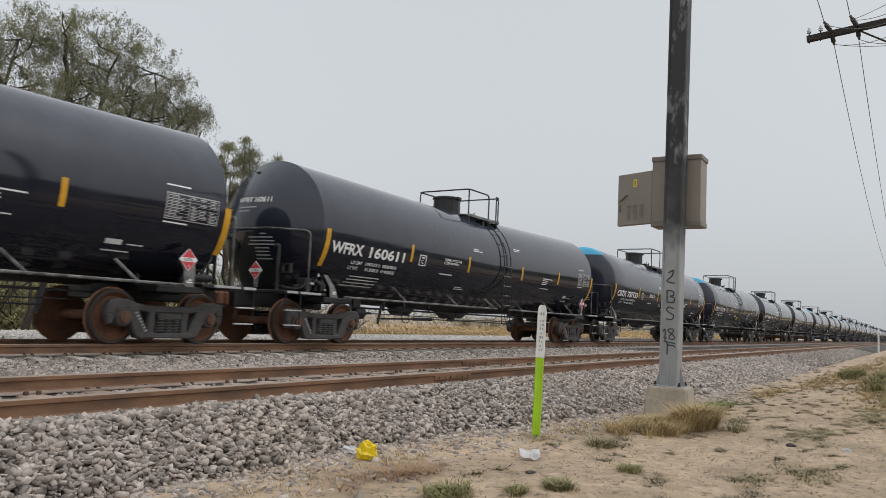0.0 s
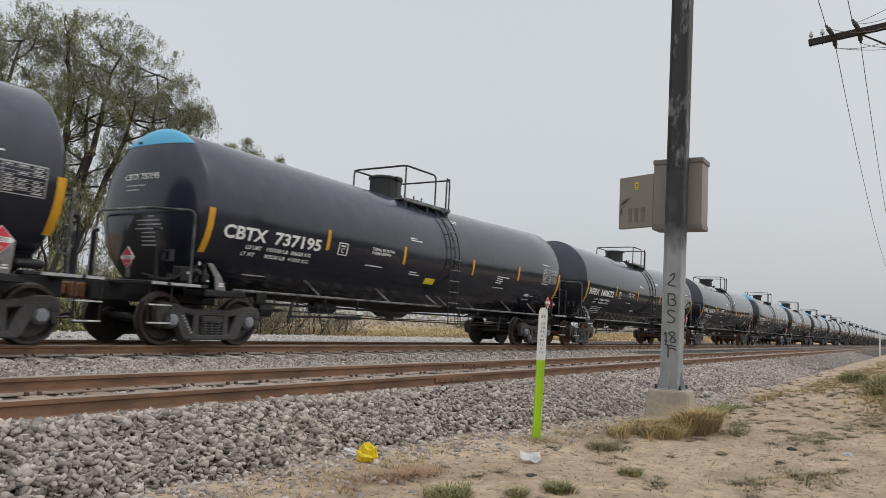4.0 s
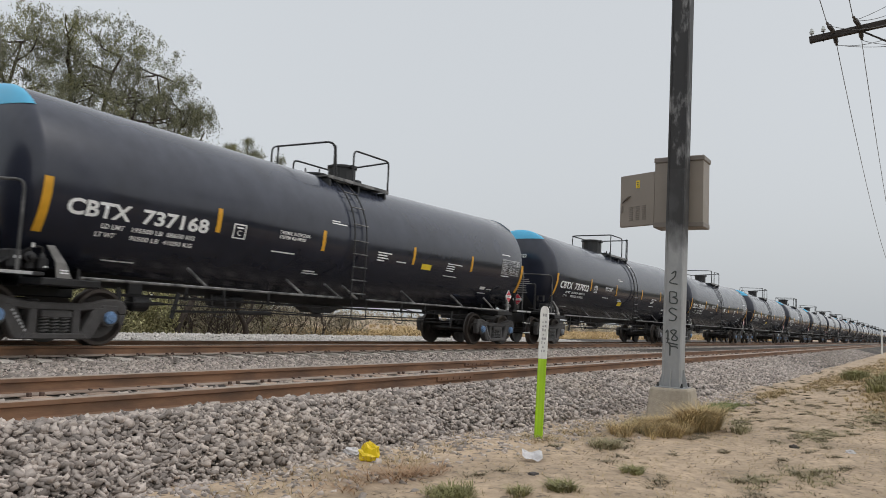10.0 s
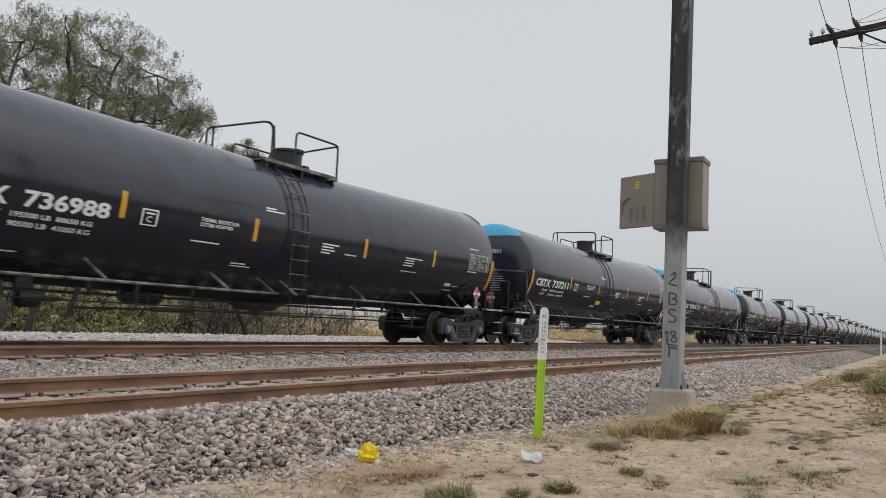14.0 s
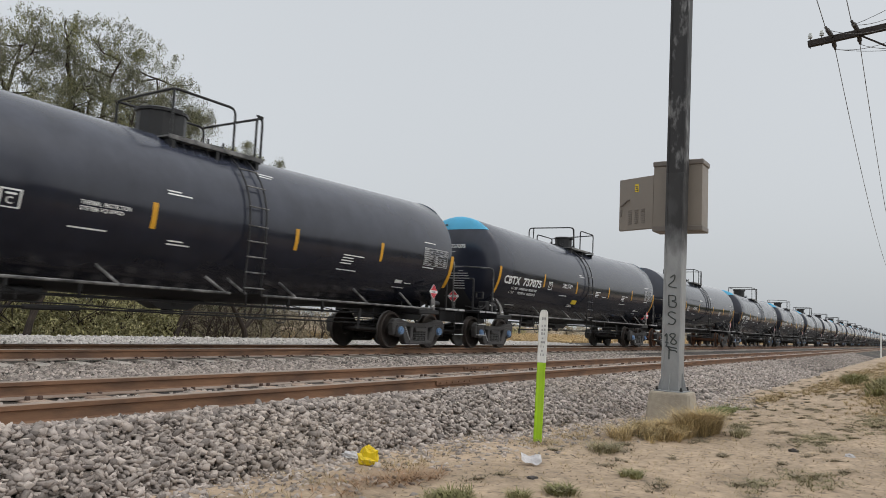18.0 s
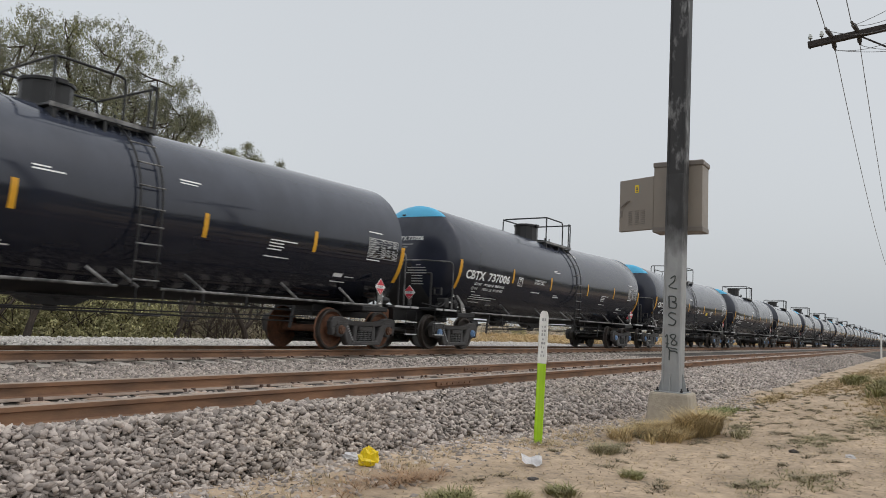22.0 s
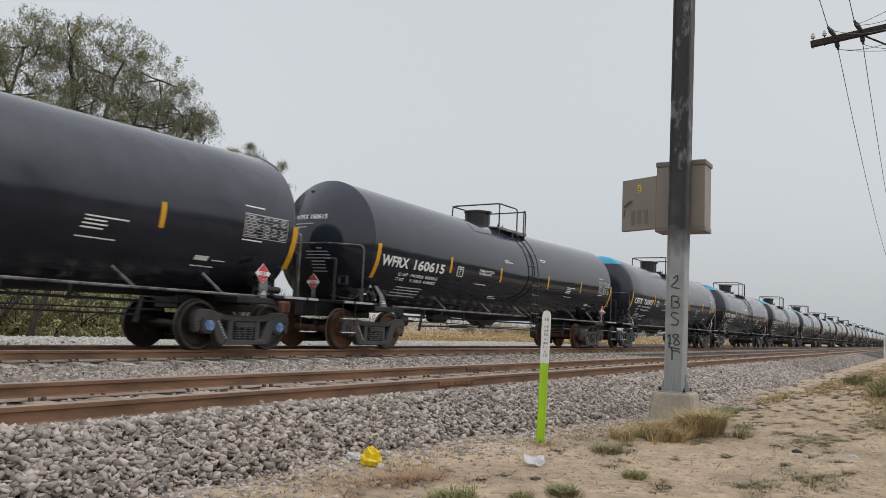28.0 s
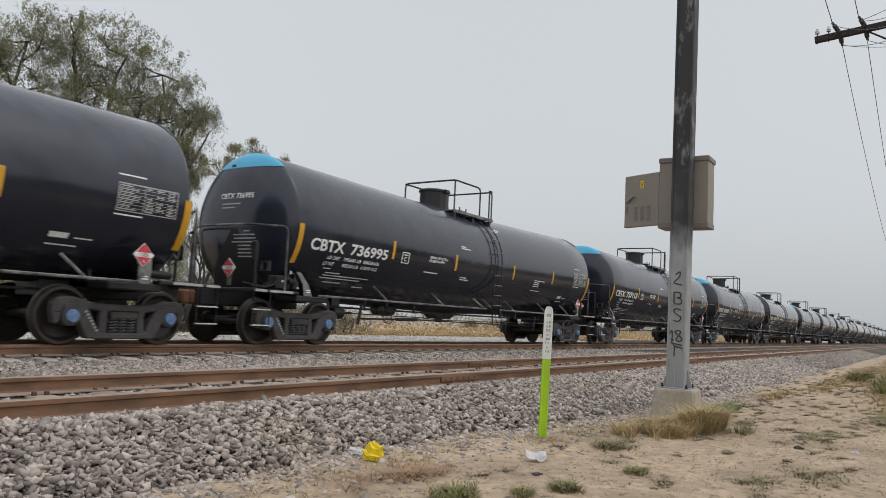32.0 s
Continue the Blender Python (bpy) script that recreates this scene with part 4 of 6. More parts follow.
        for y in (-1.36, 1.36):
            s = Shape().rings([[(e * 7.13 - 0.12, y - 0.012, 1.02), (e * 7.13 + 0.12, y - 0.012, 1.02), (e * 7.13 + 0.12, y + 0.012, 1.02), (e * 7.13 - 0.12, y + 0.012, 1.02)],
                     [(e * 7.2 - 0.07, y * 0.985 - 0.012, 1.25), (e * 7.2 + 0.09, y * 0.985 - 0.012, 1.25), (e * 7.2 + 0.09, y * 0.985 + 0.012, 1.25), (e * 7.2 - 0.07, y * 0.985 + 0.012, 1.25)],
                     [(e * 7.3 - 0.06, y * 0.9 - 0.012, 1.5), (e * 7.3 + 0.06, y * 0.9 - 0.012, 1.5), (e * 7.3 + 0.06, y * 0.9 + 0.012, 1.5), (e * 7.3 - 0.06, y * 0.9 + 0.012, 1.5)]])
            gus = part("saddle_gusset", s, GUSSET, car)
            if y < 0:
                for a, b, z in ((-0.055, 0.075, 1.085), (-0.055, 0.06, 1.125)):
                    part("gusset_stencil", Shape().box(e * 7.145 + a, e * 7.145 + b, y - 0.0165, y - 0.0125, z, z + 0.022), WHITE, gus)
        s = Shape()
        s.box(e * 8.55 - 0.13, e * 8.55 + 0.13, -1.42, 1.42, 1.03, 1.10, 0.012)
        s.box(e * 7.95 - 0.55, e * 7.95 + 0.48, -1.44, -1.22, 1.03, 1.09, 0.012)
        s.box(e * 7.95 - 0.55, e * 7.95 + 0.48, 1.22, 1.44, 1.03, 1.09, 0.012)
        part("end_platform", s, FRAME_BLACK, car)
        s = Shape()
        for x0, x1 in ((8.36, 8.66), (7.66, 8.28)):
            s.box(*sorted((e * x0, e * x1)), -1.455, -1.443, 1.04, 1.085)
        part("platform_edge", s, DUSTY_WHITE, car, "worn pale edge of the end platform")
        # rail round the end, grab posts and corner steps
        side_x, front_x, post_x = (e * 8.05, e * 8.52, e * 8.46) if glossy or e > 0 else (-7.87, -8.27, -8.22)
        s = Shape().tube(piped([(side_x, -1.42, 1.08), (side_x, -1.42, 2.37), (front_x, -0.7, 2.39), (front_x, 0.7, 2.39), (side_x, 1.42, 2.37), (side_x, 1.42, 1.08)], 0.14), 0.023, 8)
        part("end_rail", s, PIPE_GREY, car)
        for y in (-0.95, 0.95):
            s = Shape().tube(piped([(post_x, y, 1.08), (post_x, y, 2.03), (post_x, y * 0.86, 2.03)], 0.05), 0.036, 8)
            part("grab_post", s, FRAME_BLACK, car)
        for y in (-1.40, 1.40):
            s = Shape().tube(piped([(e * 8.66, y, 1.04), (e * 8.66, y, 0.38), (e * 8.22, y, 0.38), (e * 8.22, y, 1.04)], 0.03), 0.012, 6)
            step = part("corner_step", s, FRAME_BLACK, car)
            for z in (0.40, 0.70):
                part("step_tread", Shape().box(*sorted((e * 8.215, e * 8.665)), y - 0.035, y + 0.035, z - 0.012, z + 0.012, 0.004), STEP_PALE, step, "worn pale step tread")
        # coupler and air hose
        s = Shape()
        s.box(*sorted((e * 8.5, e * 8.92)), -0.085, 0.085, 0.80, 0.96, 0.02)
        s.block(pose(e * 8.98, 0, 0.88), (0.10, 0.17, 0.14), 0.04)
        s.block(pose(e * 9.04, 0.09, 0.88), (0.07, 0.06, 0.13), 0.03)
        part("coupler", s, WHEEL_RUST, car)
        s = Shape().tube(piped([(e * 8.5, 0.35, 0.86), (e * 8.85, 0.33, 0.78), (e * 8.95, 0.25, 0.42), (e * 9.085, 0.12, 0.48)], 0.12), 0.025, 7)
        part("air_hose", s, RAIL_BLACK, car)
        s = Shape()
        s.lathe(pose(e * 7.75, -1.05, 0.0) @ Matrix.Translation((-0.4, 0, 1.2)) @ Matrix.Rotation(math.pi / 2, 4, "Y"), [(0.02, 0.1), (0.06, 0.12), (0.07, 0.15), (0.07, 0.52), (0.06, 0.55), (0.02, 0.57)] if e > 0 else
                [(0.02, 0.1), (0.05, 0.1), (0.05, 0.3), (0.09, 0.3), (0.09, 0.55), (0.02, 0.55)], 18)
        if e < 0:
            s.box(-7.90, -7.68, -1.22, -0.95, 1.12, 1.40, 0.03)
            s.lathe(pose(-7.60, -1.28, 1.30) @ Matrix.Rotation(math.pi / 2, 4, "X"), [(0.03, -0.14), (0.085, -0.13), (0.085, -0.03), (0.05, -0.02), (0.05, 0.05), (0.02, 0.06)], 14)
            s.lathe(pose(-7.42, -1.24, 1.12), [(0.07, 0.0), (0.085, 0.03), (0.085, 0.16), (0.05, 0.19), (0.03, 0.25)], 14)
            s.tube(piped([(-8.5, -1.15, 1.16), (-8.2, -1.2, 1.13), (-7.95, -1.2, 1.2), (-7.8, -1.2, 1.36)], 0.1), 0.018, 6)
            s.tube(piped([(-8.4, -0.8, 1.22), (-8.1, -1.1, 1.15), (-7.9, -1.12, 1.27)], 0.1), 0.016, 6)
            s.tube(piped([(-7.42, -1.24, 1.30), (-7.42, -1.24, 1.46), (-7.60, -1.24, 1.46), (-7.60, -1.24, 1.34)], 0.05), 0.016, 6)
            s.box(-7.62, -7.5, -1.22, -1.05, 1.12, 1.3, 0.02)
            s.tube([(-7.95, -1.1, 1.2), (-7.6, -1.18, 1.42), (-7.45, -1.2, 1.2)], 0.02, 6)
        gear = part("air_reservoir" if e > 0 else "brake_gear", s, FRAME_BLACK, car)
        if e < 0:
            for x, z, w, h in ((-7.83, 1.28, 0.05, 0.022), (-7.60, 1.47, 0.022, 0.035), (-7.41, 1.17, 0.03, 0.014), (-7.73, 1.06, 0.028, 0.02)):
                part("gear_tag", Shape().block(pose(x, -1.335 if z < 1.4 else -1.30, z), (w, 0.004, h)), STEP_PALE, gear)
            ring_box = Shape()
            for a, b, c, d in ((-0.13, 0.13, 0.07, 0.10), (-0.13, 0.13, -0.10, -0.07), (-0.13, -0.09, -0.07, 0.07), (0.09, 0.13, -0.07, 0.07)):
                ring_box.box(post_x + 0.02, post_x + 0.10, -1.13 + a, -1.13 + b, 1.56 + c, 1.56 + d)
            part("lever_guide", ring_box, FRAME_BLACK, car)
        truck(car, e, wheel_mat, cap_mat)
    # brake wheel and housing at the front end
    s = Shape()
    s.block(pose(-8.50, 1.12, 1.80), (0.08, 0.14, 0.17), 0.03)
    s.tube([(-8.5, 1.12, 1.08), (-8.5, 1.12, 1.66)], 0.03, 8)
    s.tube(piped([(-8.5, 1.3, 1.08), (-8.5, 1.38, 2.1), (-8.35, 1.2, 2.2)], 0.08), 0.02, 6)
    box_ = part("hand_brake", s, FRAME_BLACK, car)
    s = Shape()
    ring = [(-8.64, 1.12 + 0.27 * math.cos(a), 1.80 + 0.27 * math.sin(a)) for a in (2 * math.pi * k / 24 for k in range(25))]
    s.tube(ring, 0.018, 6, False)
    for k in range(5):
        s.tube([(-8.6, 1.12, 1.80), (-8.64, 1.12 + 0.27 * math.cos(1.2566 * k), 1.80 + 0.27 * math.sin(1.2566 * k))], 0.012, 5)
    s.lathe(pose(-8.58, 1.12, 1.80) @ Matrix.Rotation(-math.pi / 2, 4, "Y"), [(0.05, 0.0), (0.05, 0.05), (0.02, 0.07)], 12)
    part("brake_wheel", s, PIPE_GREY, box_)
    part("head_lug", Shape().block(pose(head_x(0.32, 3.72, 0.0, glossy), 0.32, 3.72), (0.03, 0.05, 0.022), 0.008), RAIL_BLACK, car)
    # long rails beside the tank's belly, with their struts
    for y in (-1.5, 1.5):
        a, b = ((-6.95, 0.15), (0.95, 6.95)) if plat == "boxed" else ((-6.95, -0.9), (-0.05, 6.95))
        for x0, x1 in (a, b):
            part("side_rail", Shape().tube([(x0, y, 1.04), (x1, y, 1.04)], 0.026, 8), PIPE_GREY, car)
        for x in (-4.7, -2.25, -0.1, 0.4, 1.75, 4.1, 5.9) if plat == "boxed" else (-4.7, -2.25, -1.1, -0.5, 1.75, 4.1, 5.9):
            s = Shape().tube([(x - 0.16, y * 0.86, 1.40 - sag(x) * 0.7), (x + 0.14, y, 1.04)], 0.026, 6)
            part("rail_strut", s, PIPE_GREY, car)
    # pipes, levers and the bottom outlet
    s = Shape()
    s.tube([(-6.2, -0.62, 0.84), (6.2, -0.62, 0.84)], 0.025, 6)
    part("train_pipe", s, FRAME_BLACK, car)
    s = Shape().tube([(-5.9, -0.95, 0.72), (-2.4, -0.95, 0.70), (-1.4, -0.95, 0.66), (5.2, -0.95, 0.70)], 0.013, 5)
    part("brake_rod", s, FRAME_BLACK, car)
    for x in (-4.3, -3.4, -2.2, 2.6, 3.7):
        s = Shape().box(x - 0.035, x + 0.035, -0.64, -0.60, 0.80, 1.05, 0.008)
        s.tube([(x, -0.95, 0.69), (x, -0.95, 0.86), (x, -0.6, 0.92)], 0.012, 5)
        part("pipe_bracket", s, FRAME_BLACK, car)
    s = Shape()
    s.lathe(pose(-5.45, -0.55, 0.72) @ Matrix.Rotation(math.pi / 2, 4, "Y"), [(0.05, 0.0), (0.13, 0.02), (0.15, 0.06), (0.15, 0.34), (0.11, 0.36), (0.04, 0.40), (0.025, 0.75)], 16)
    s.block(pose(-5.35, -0.55, 0.93), (0.14, 0.05, 0.12), 0.01)
    part("brake_cylinder", s, FRAME_BLACK, car)
    for x, lean, z in ((-4.62, 14, 0.70), (-5.75, -10, 0.72), (4.9, 12, 0.70)):
        part("brake_lever", Shape().block(pose(x, -0.74, z, 0, lean, 0), (0.045, 0.014, 0.24), 0.01), FRAME_BLACK, car)
    s = Shape().tube([(-4.7, -0.74, 0.60), (-3.2, -0.80, 0.63)], 0.022, 6)
    s.tube([(-3.2, -0.80, 0.63), (-2.3, -0.80, 0.64)], 0.045, 8)
    s.tube([(-2.3, -0.80, 0.64), (4.9, -0.78, 0.60)], 0.016, 6)
    part("slack_adjuster", s, FRAME_BLACK, car)
    s = Shape()
    s.lathe(pose(-3.05, -0.25, 0.86) @ Matrix.Rotation(math.pi / 2, 4, "Y"), [(0.02, -0.42), (0.12, -0.40), (0.15, -0.34), (0.15, 0.34), (0.12, 0.40), (0.02, 0.42)], 16)
    part("air_tank", s, FRAME_BLACK, car)
    for x in (-3.75, 2.05):
        s = Shape()
        for d in (-0.16, 0.16):
            s.tube(piped([(x + d, -0.85, 0.95), (x + d, -0.95, 0.56), (x, -0.95, 0.52)], 0.04), 0.012, 5)
        part("rod_hanger", s, FRAME_BLACK, car)
    s = Shape()
    s.lathe(Matrix.Translation((0.0, 0, 0)), [(0.10, 0.60), (0.12, 0.62), (0.12, 0.72), (0.2, 0.74), (0.26, 0.98)], 18)
    s.prism([(-0.75, 0.9), (-0.3, 0.70), (0.3, 0.70), (0.75, 0.9)], -0.2, 0.2)
    part("bottom_outlet", s, FRAME_BLACK, car)
    # ladder with its hanging step
    lad = Shape()
    arc = []
    for i in range(19):
        a = radians(62 - i * 6)
        arc.append((math.cos(a), math.sin(a)))
    lx = 0.40 if plat == "boxed" else -0.65
    for x in (lx, lx + 0.42):
        c = ZC - sag(x)
        pts = [(x, -(R + 0.07) * ca, c + (R + 0.07) * sa) for ca, sa in arc if ca < 0.985 or sa > 0]
        pts = [p for p in pts if p[2] > c - 0.05] + [(x, -1.575, 1.9), (x, -1.53, 1.04)]
        lad.tube(pts, 0.018, 6)
    ladder = part("ladder", lad, FRAME_BLACK, car)
    for i in range(9):
        if i < 4:
            a = radians(56 - i * 15)
            y, z = -(R + 0.085) * math.cos(a), ZC - sag(0.6) + (R + 0.085) * math.sin(a)
        else:
            y, z = -1.585, 2.32 - (i - 4) * 0.29
        part("rung", Shape().tube([(lx - 0.04, y, z), (lx + 0.46, y, z)], 0.014, 6), PIPE_GREY, ladder)
    s = Shape().tube(piped([(lx + 0.1, -1.5, 1.04), (lx + 0.1, -1.5, 0.60), (lx + 0.62, -1.5, 0.60), (lx + 0.62, -1.5, 1.04)], 0.04), 0.014, 6)
    part("hanging_step", s, FRAME_BLACK, car)
    # top platform, rails, fittings
    zt = ZC - DROP + R
    x0, x1 = (-0.9, 1.02) if plat == "boxed" else (-1.0, 1.26)
    for y0, y1 in ((-1.0, -0.56), (0.52, 0.86)):
        s = Shape()
        n = int((x1 - x0) / 0.16)
        for k in range(n):
            a = x0 + k * (x1 - x0) / n
            s.box(a + 0.012, a + (x1 - x0) / n - 0.012, y0 + 0.02, y1 - 0.02, zt - 0.135, zt - 0.11)
        s.box(x0, x1, y0, y0 + 0.025, zt - 0.17, zt - 0.10)
        s.box(x0, x1, y1 - 0.025, y1, zt - 0.17, zt - 0.10)
        part("walkway", s, PIPE_GREY if y0 < 0 else RAIL_BLACK, car)
    for x in (x0 + 0.1, (x0 + x1) / 2, x1 - 0.1):
        s = Shape().prism([(x - 0.03, zt - 0.42), (x + 0.03, zt - 0.42), (x + 0.03, zt - 0.17), (x - 0.03, zt - 0.17)], -0.97, -0.60)
        part("walkway_support", s, RAIL_BLACK, car)
    top, foot = 4.50, zt - 0.2
    if plat == "boxed":
        paths = [[(-0.78, 0.80, foot), (-0.78, 0.80, top), (-0.86, -0.97, top), (0.36, -0.97, top), (0.36, -0.97, foot)], [(-0.86, -0.97, foot), (-0.86, -0.97, top)],
                 [(-0.78, 0.80, top - 0.01), (1.0, 0.80, top - 0.01), (1.0, 0.80, foot)], [(0.97, -0.97, top), (1.0, 0.80, top - 0.01)],
                 [(0.97, -0.97, foot), (0.97, -0.97, top + 0.01), (0.84, -0.97, top + 0.01), (0.84, -0.97, foot)]]
    else:
        paths = [[(-0.99, 0.80, foot), (-0.99, 0.80, top + 0.04), (-0.95, -0.97, top + 0.02), (-0.80, -0.97, top - 0.04), (-0.80, -0.97, foot)], [(-0.97, 0.62, foot), (-0.97, 0.62, top + 0.03)],
                 [(-0.25, 0.80, foot), (-0.25, 0.80, top - 0.12), (1.2, 0.80, top - 0.12), (1.2, 0.80, foot)], [(-0.70, -0.97, foot), (-0.78, -0.97, top - 0.03)],
                 [(-0.12, -0.97, foot), (-0.12, -0.97, top), (1.24, -0.97, top), (1.24, -0.97, foot)], [(1.2, 0.80, top - 0.12), (1.24, -0.97, top - 0.02)]]
    for p in paths:
        part("platform_rail", Shape().tube(piped(p, 0.13), 0.022, 8), RAIL_BLACK, car)
    s, dx, dr = Shape(), (-0.36 if plat == "boxed" else 0.75), (0.41 if plat == "boxed" else 0.34)
    s.lathe(Matrix.Translation((dx, 0.1, 0)), [(dr, zt - 0.12), (dr, zt + 0.42), (dr + 0.035, zt + 0.425), (dr + 0.035, zt + 0.47), (dr - 0.04, zt + 0.50), (0.05, zt + 0.51)], 12)
    if plat != "boxed":
        s.box(dx + 0.36, dx + 0.56, -0.1, 0.2, zt - 0.05, zt + 0.22, 0.03)
    dome = part("valve_housing", s, RAIL_BLACK, car)
    part("housing_hinge", Shape().box(dx - 0.1, dx + 0.1, 0.1 - dr - 0.06, 0.1 - dr + 0.02, zt + 0.40, zt + 0.49, 0.012), RAIL_BLACK, dome)
    s, mx = Shape(), (0.5 if plat == "boxed" else -0.35)
    s.lathe(Matrix.Translation((mx, 0.0, zt - 0.1)), [(0.27, 0), (0.27, 0.13), (0.31, 0.14), (0.31, 0.18), (0.02, 0.20)], 20)
    man = part("manway", s, RAIL_BLACK, car)
    for k in range(6):
        a = math.pi / 3 * k
        part("manway_bolt", Shape().tube([(mx + 0.32 * math.cos(a), 0.32 * math.sin(a), zt), (mx + 0.33 * math.cos(a), 0.33 * math.sin(a), zt + 0.16)], 0.02, 6), RAIL_BLACK, man)
    return car


DARK_CAR = "gloss black tank car with white stencils on rusty wheels"
BLUE_CAR = "satin black tank car with sky blue end on dark wheels"
BOX_CAR = "satin black tank car with sky blue end and open platform rails"
TYPES = {"g": ("gloss", "boxed", WHEEL_RUST, CAP_RUST, DARK_CAR), "b": ("satin", "boxed", WHEEL_DARK, CAP_BLUE, BLUE_CAR), "y": ("satin", "boxed", WHEEL_DARK, CAP_GREY, BLUE_CAR),
         "o": ("satin", "open", WHEEL_DARK, CAP_BLUE, BOX_CAR)}
# number painted on each car, its type, and where a yellow tag hangs
CARS = [("", "g", 0), ("WFRX 160611", "g", 0), ("CBTX 737133", "y", -0.55), ("CBTX 737195", "y", -0.5), ("WFRX 160622", "g", 0), ("WFRX 160616", "g", 0), ("CBTX 737168", "o", 2.2), ("CBTX 737022", "y", -1.1),
        ("CBTX 736988", "o", 0), ("CBTX 737211", "o", -1.6), ("CBTX 737011", "b", 0), ("CBTX 737075", "o", -1.75), ("WFRX 160619", "g", 0), ("CBTX 737006", "b", 0), ("CBTX 737188", "o", 2.34),
        ("CBTX 736985", "b", 0), ("WFRX 160615", "g", 0), ("CBTX 736937", "b", 0), ("CBTX 736995", "b", 0), ("CBTX 737113", "b", 0)]
CARS += [("", "bgybobgby"[i % 9], 0) for i in range(26)]
FULL = 26
MADE, TRAIN = {}, []


def far_car(kind):
    """A tank car that stays far off: the same shapes, joined into few parts."""
    src = MADE[kind]
    car = thing("tank_car", src["label"], "tank car", group="train of tank cars")
    keep = {"tank", "blue_head_field", "truck", "side_frame", "wheel", "axle", "stub_sill", "saddle", "end_rail", "platform_rail", "valve_housing", "top_platform", "reflector_stripe", "side_rail", "end_platform", "test_table"}
    made = {src: car}
    for o in src.children_recursive:
        if o.name.split(".")[0] in keep and o.parent in made:
            c = o.copy()
            scene.collection.objects.link(c)
            c.parent, c.matrix_parent_inverse = made[o.parent], o.matrix_parent_inverse
            made[o] = c
    return car


LONGER = pose(0.09, 0, 3.8) @ Matrix.Diagonal((1.17, 1.0, 1.14, 1)) @ pose(-0.06, 0, -3.8)
for i, (mark, kind, tag) in enumerate(CARS):
    at = pose(11.9 + 7.918 + (i - 1) * PITCH, TRAIN_Y, 0)
    if kind not in MADE:
        MADE[kind] = tank_car(*TYPES[kind])
        car = MADE[kind]
        car.matrix_basis = at
        if kind in "yb":
            for o in car.children:
                base = o.name.split(".")[0]
                if base in ("ladder", "hanging_step"):
                    o.matrix_parent_inverse = pose(0.05, 0, 0) @ o.matrix_parent_inverse
                elif base in ("walkway", "walkway_support", "platform_rail", "valve_housing", "manway"):
                    # this fleet's platform is longer, with taller rails
                    for q in [o] + list(o.children):
                        q.data.transform(LONGER)
    elif i < FULL:
        car = copy_thing(MADE[kind], at)
    else:
        car = far_car(kind)
        car.matrix_basis = at
    TRAIN.append(car)
for car, (mark, kind, tag) in zip(TRAIN, CARS):
    gl = kind == "g"
    if mark:
        part("car_mark", side_words(mark[:4], -7.42 if gl else -7.24, 1.985, 1.10 if gl else 1.08, 0.25, 0.03), None, car)
        part("car_number", side_words(mark[5:], -6.08 if gl else -5.95, 1.985, 1.39 if gl else 1.34, 0.25, 0.03), None, car)
        part("head_number", head_words(mark, 0.52, 2.98, 0.98, 0.12, gl), None, car)
        for words, x, z, w in ((("LD LMT", -6.62, 1.80, 0.40), ("194700LB  88300KG", -6.1, 1.80, 1.2), ("LT WT", -6.65, 1.68, 0.34), ("91300LB  41400KG", -6.05, 1.68, 1.14)) if gl else
                               (("LD LMT", -6.62, 1.84, 0.40), ("195500 LB  88650 KG", -6.08, 1.84, 1.24), ("LT WT", -6.68, 1.71, 0.34), ("90500 LB  41050 KG", -6.08, 1.71, 1.24))):
            part("weight_lines", side_words(words, x, z, w, 0.075, 0.022), None, car)
    elif TRAIN.index(car) > 1:
        for h in ((-7.33, -6.2, 1.99, 2.23), (-5.95, -4.65, 1.99, 2.23), (-6.7, -5.0, 1.84, 1.91), (-6.7, -5.1, 1.71, 1.78)):
            part("number_bar", plates([h]), DUSTY_WHITE, car)
    if tag:
        part("inspection_tag", plates([(tag, tag + 0.44, 1.92, 2.06) if tag > 0 else (tag + 0.06, tag + 0.52, 1.60, 1.75)]), TAG_YELLOW, car, "yellow tag")


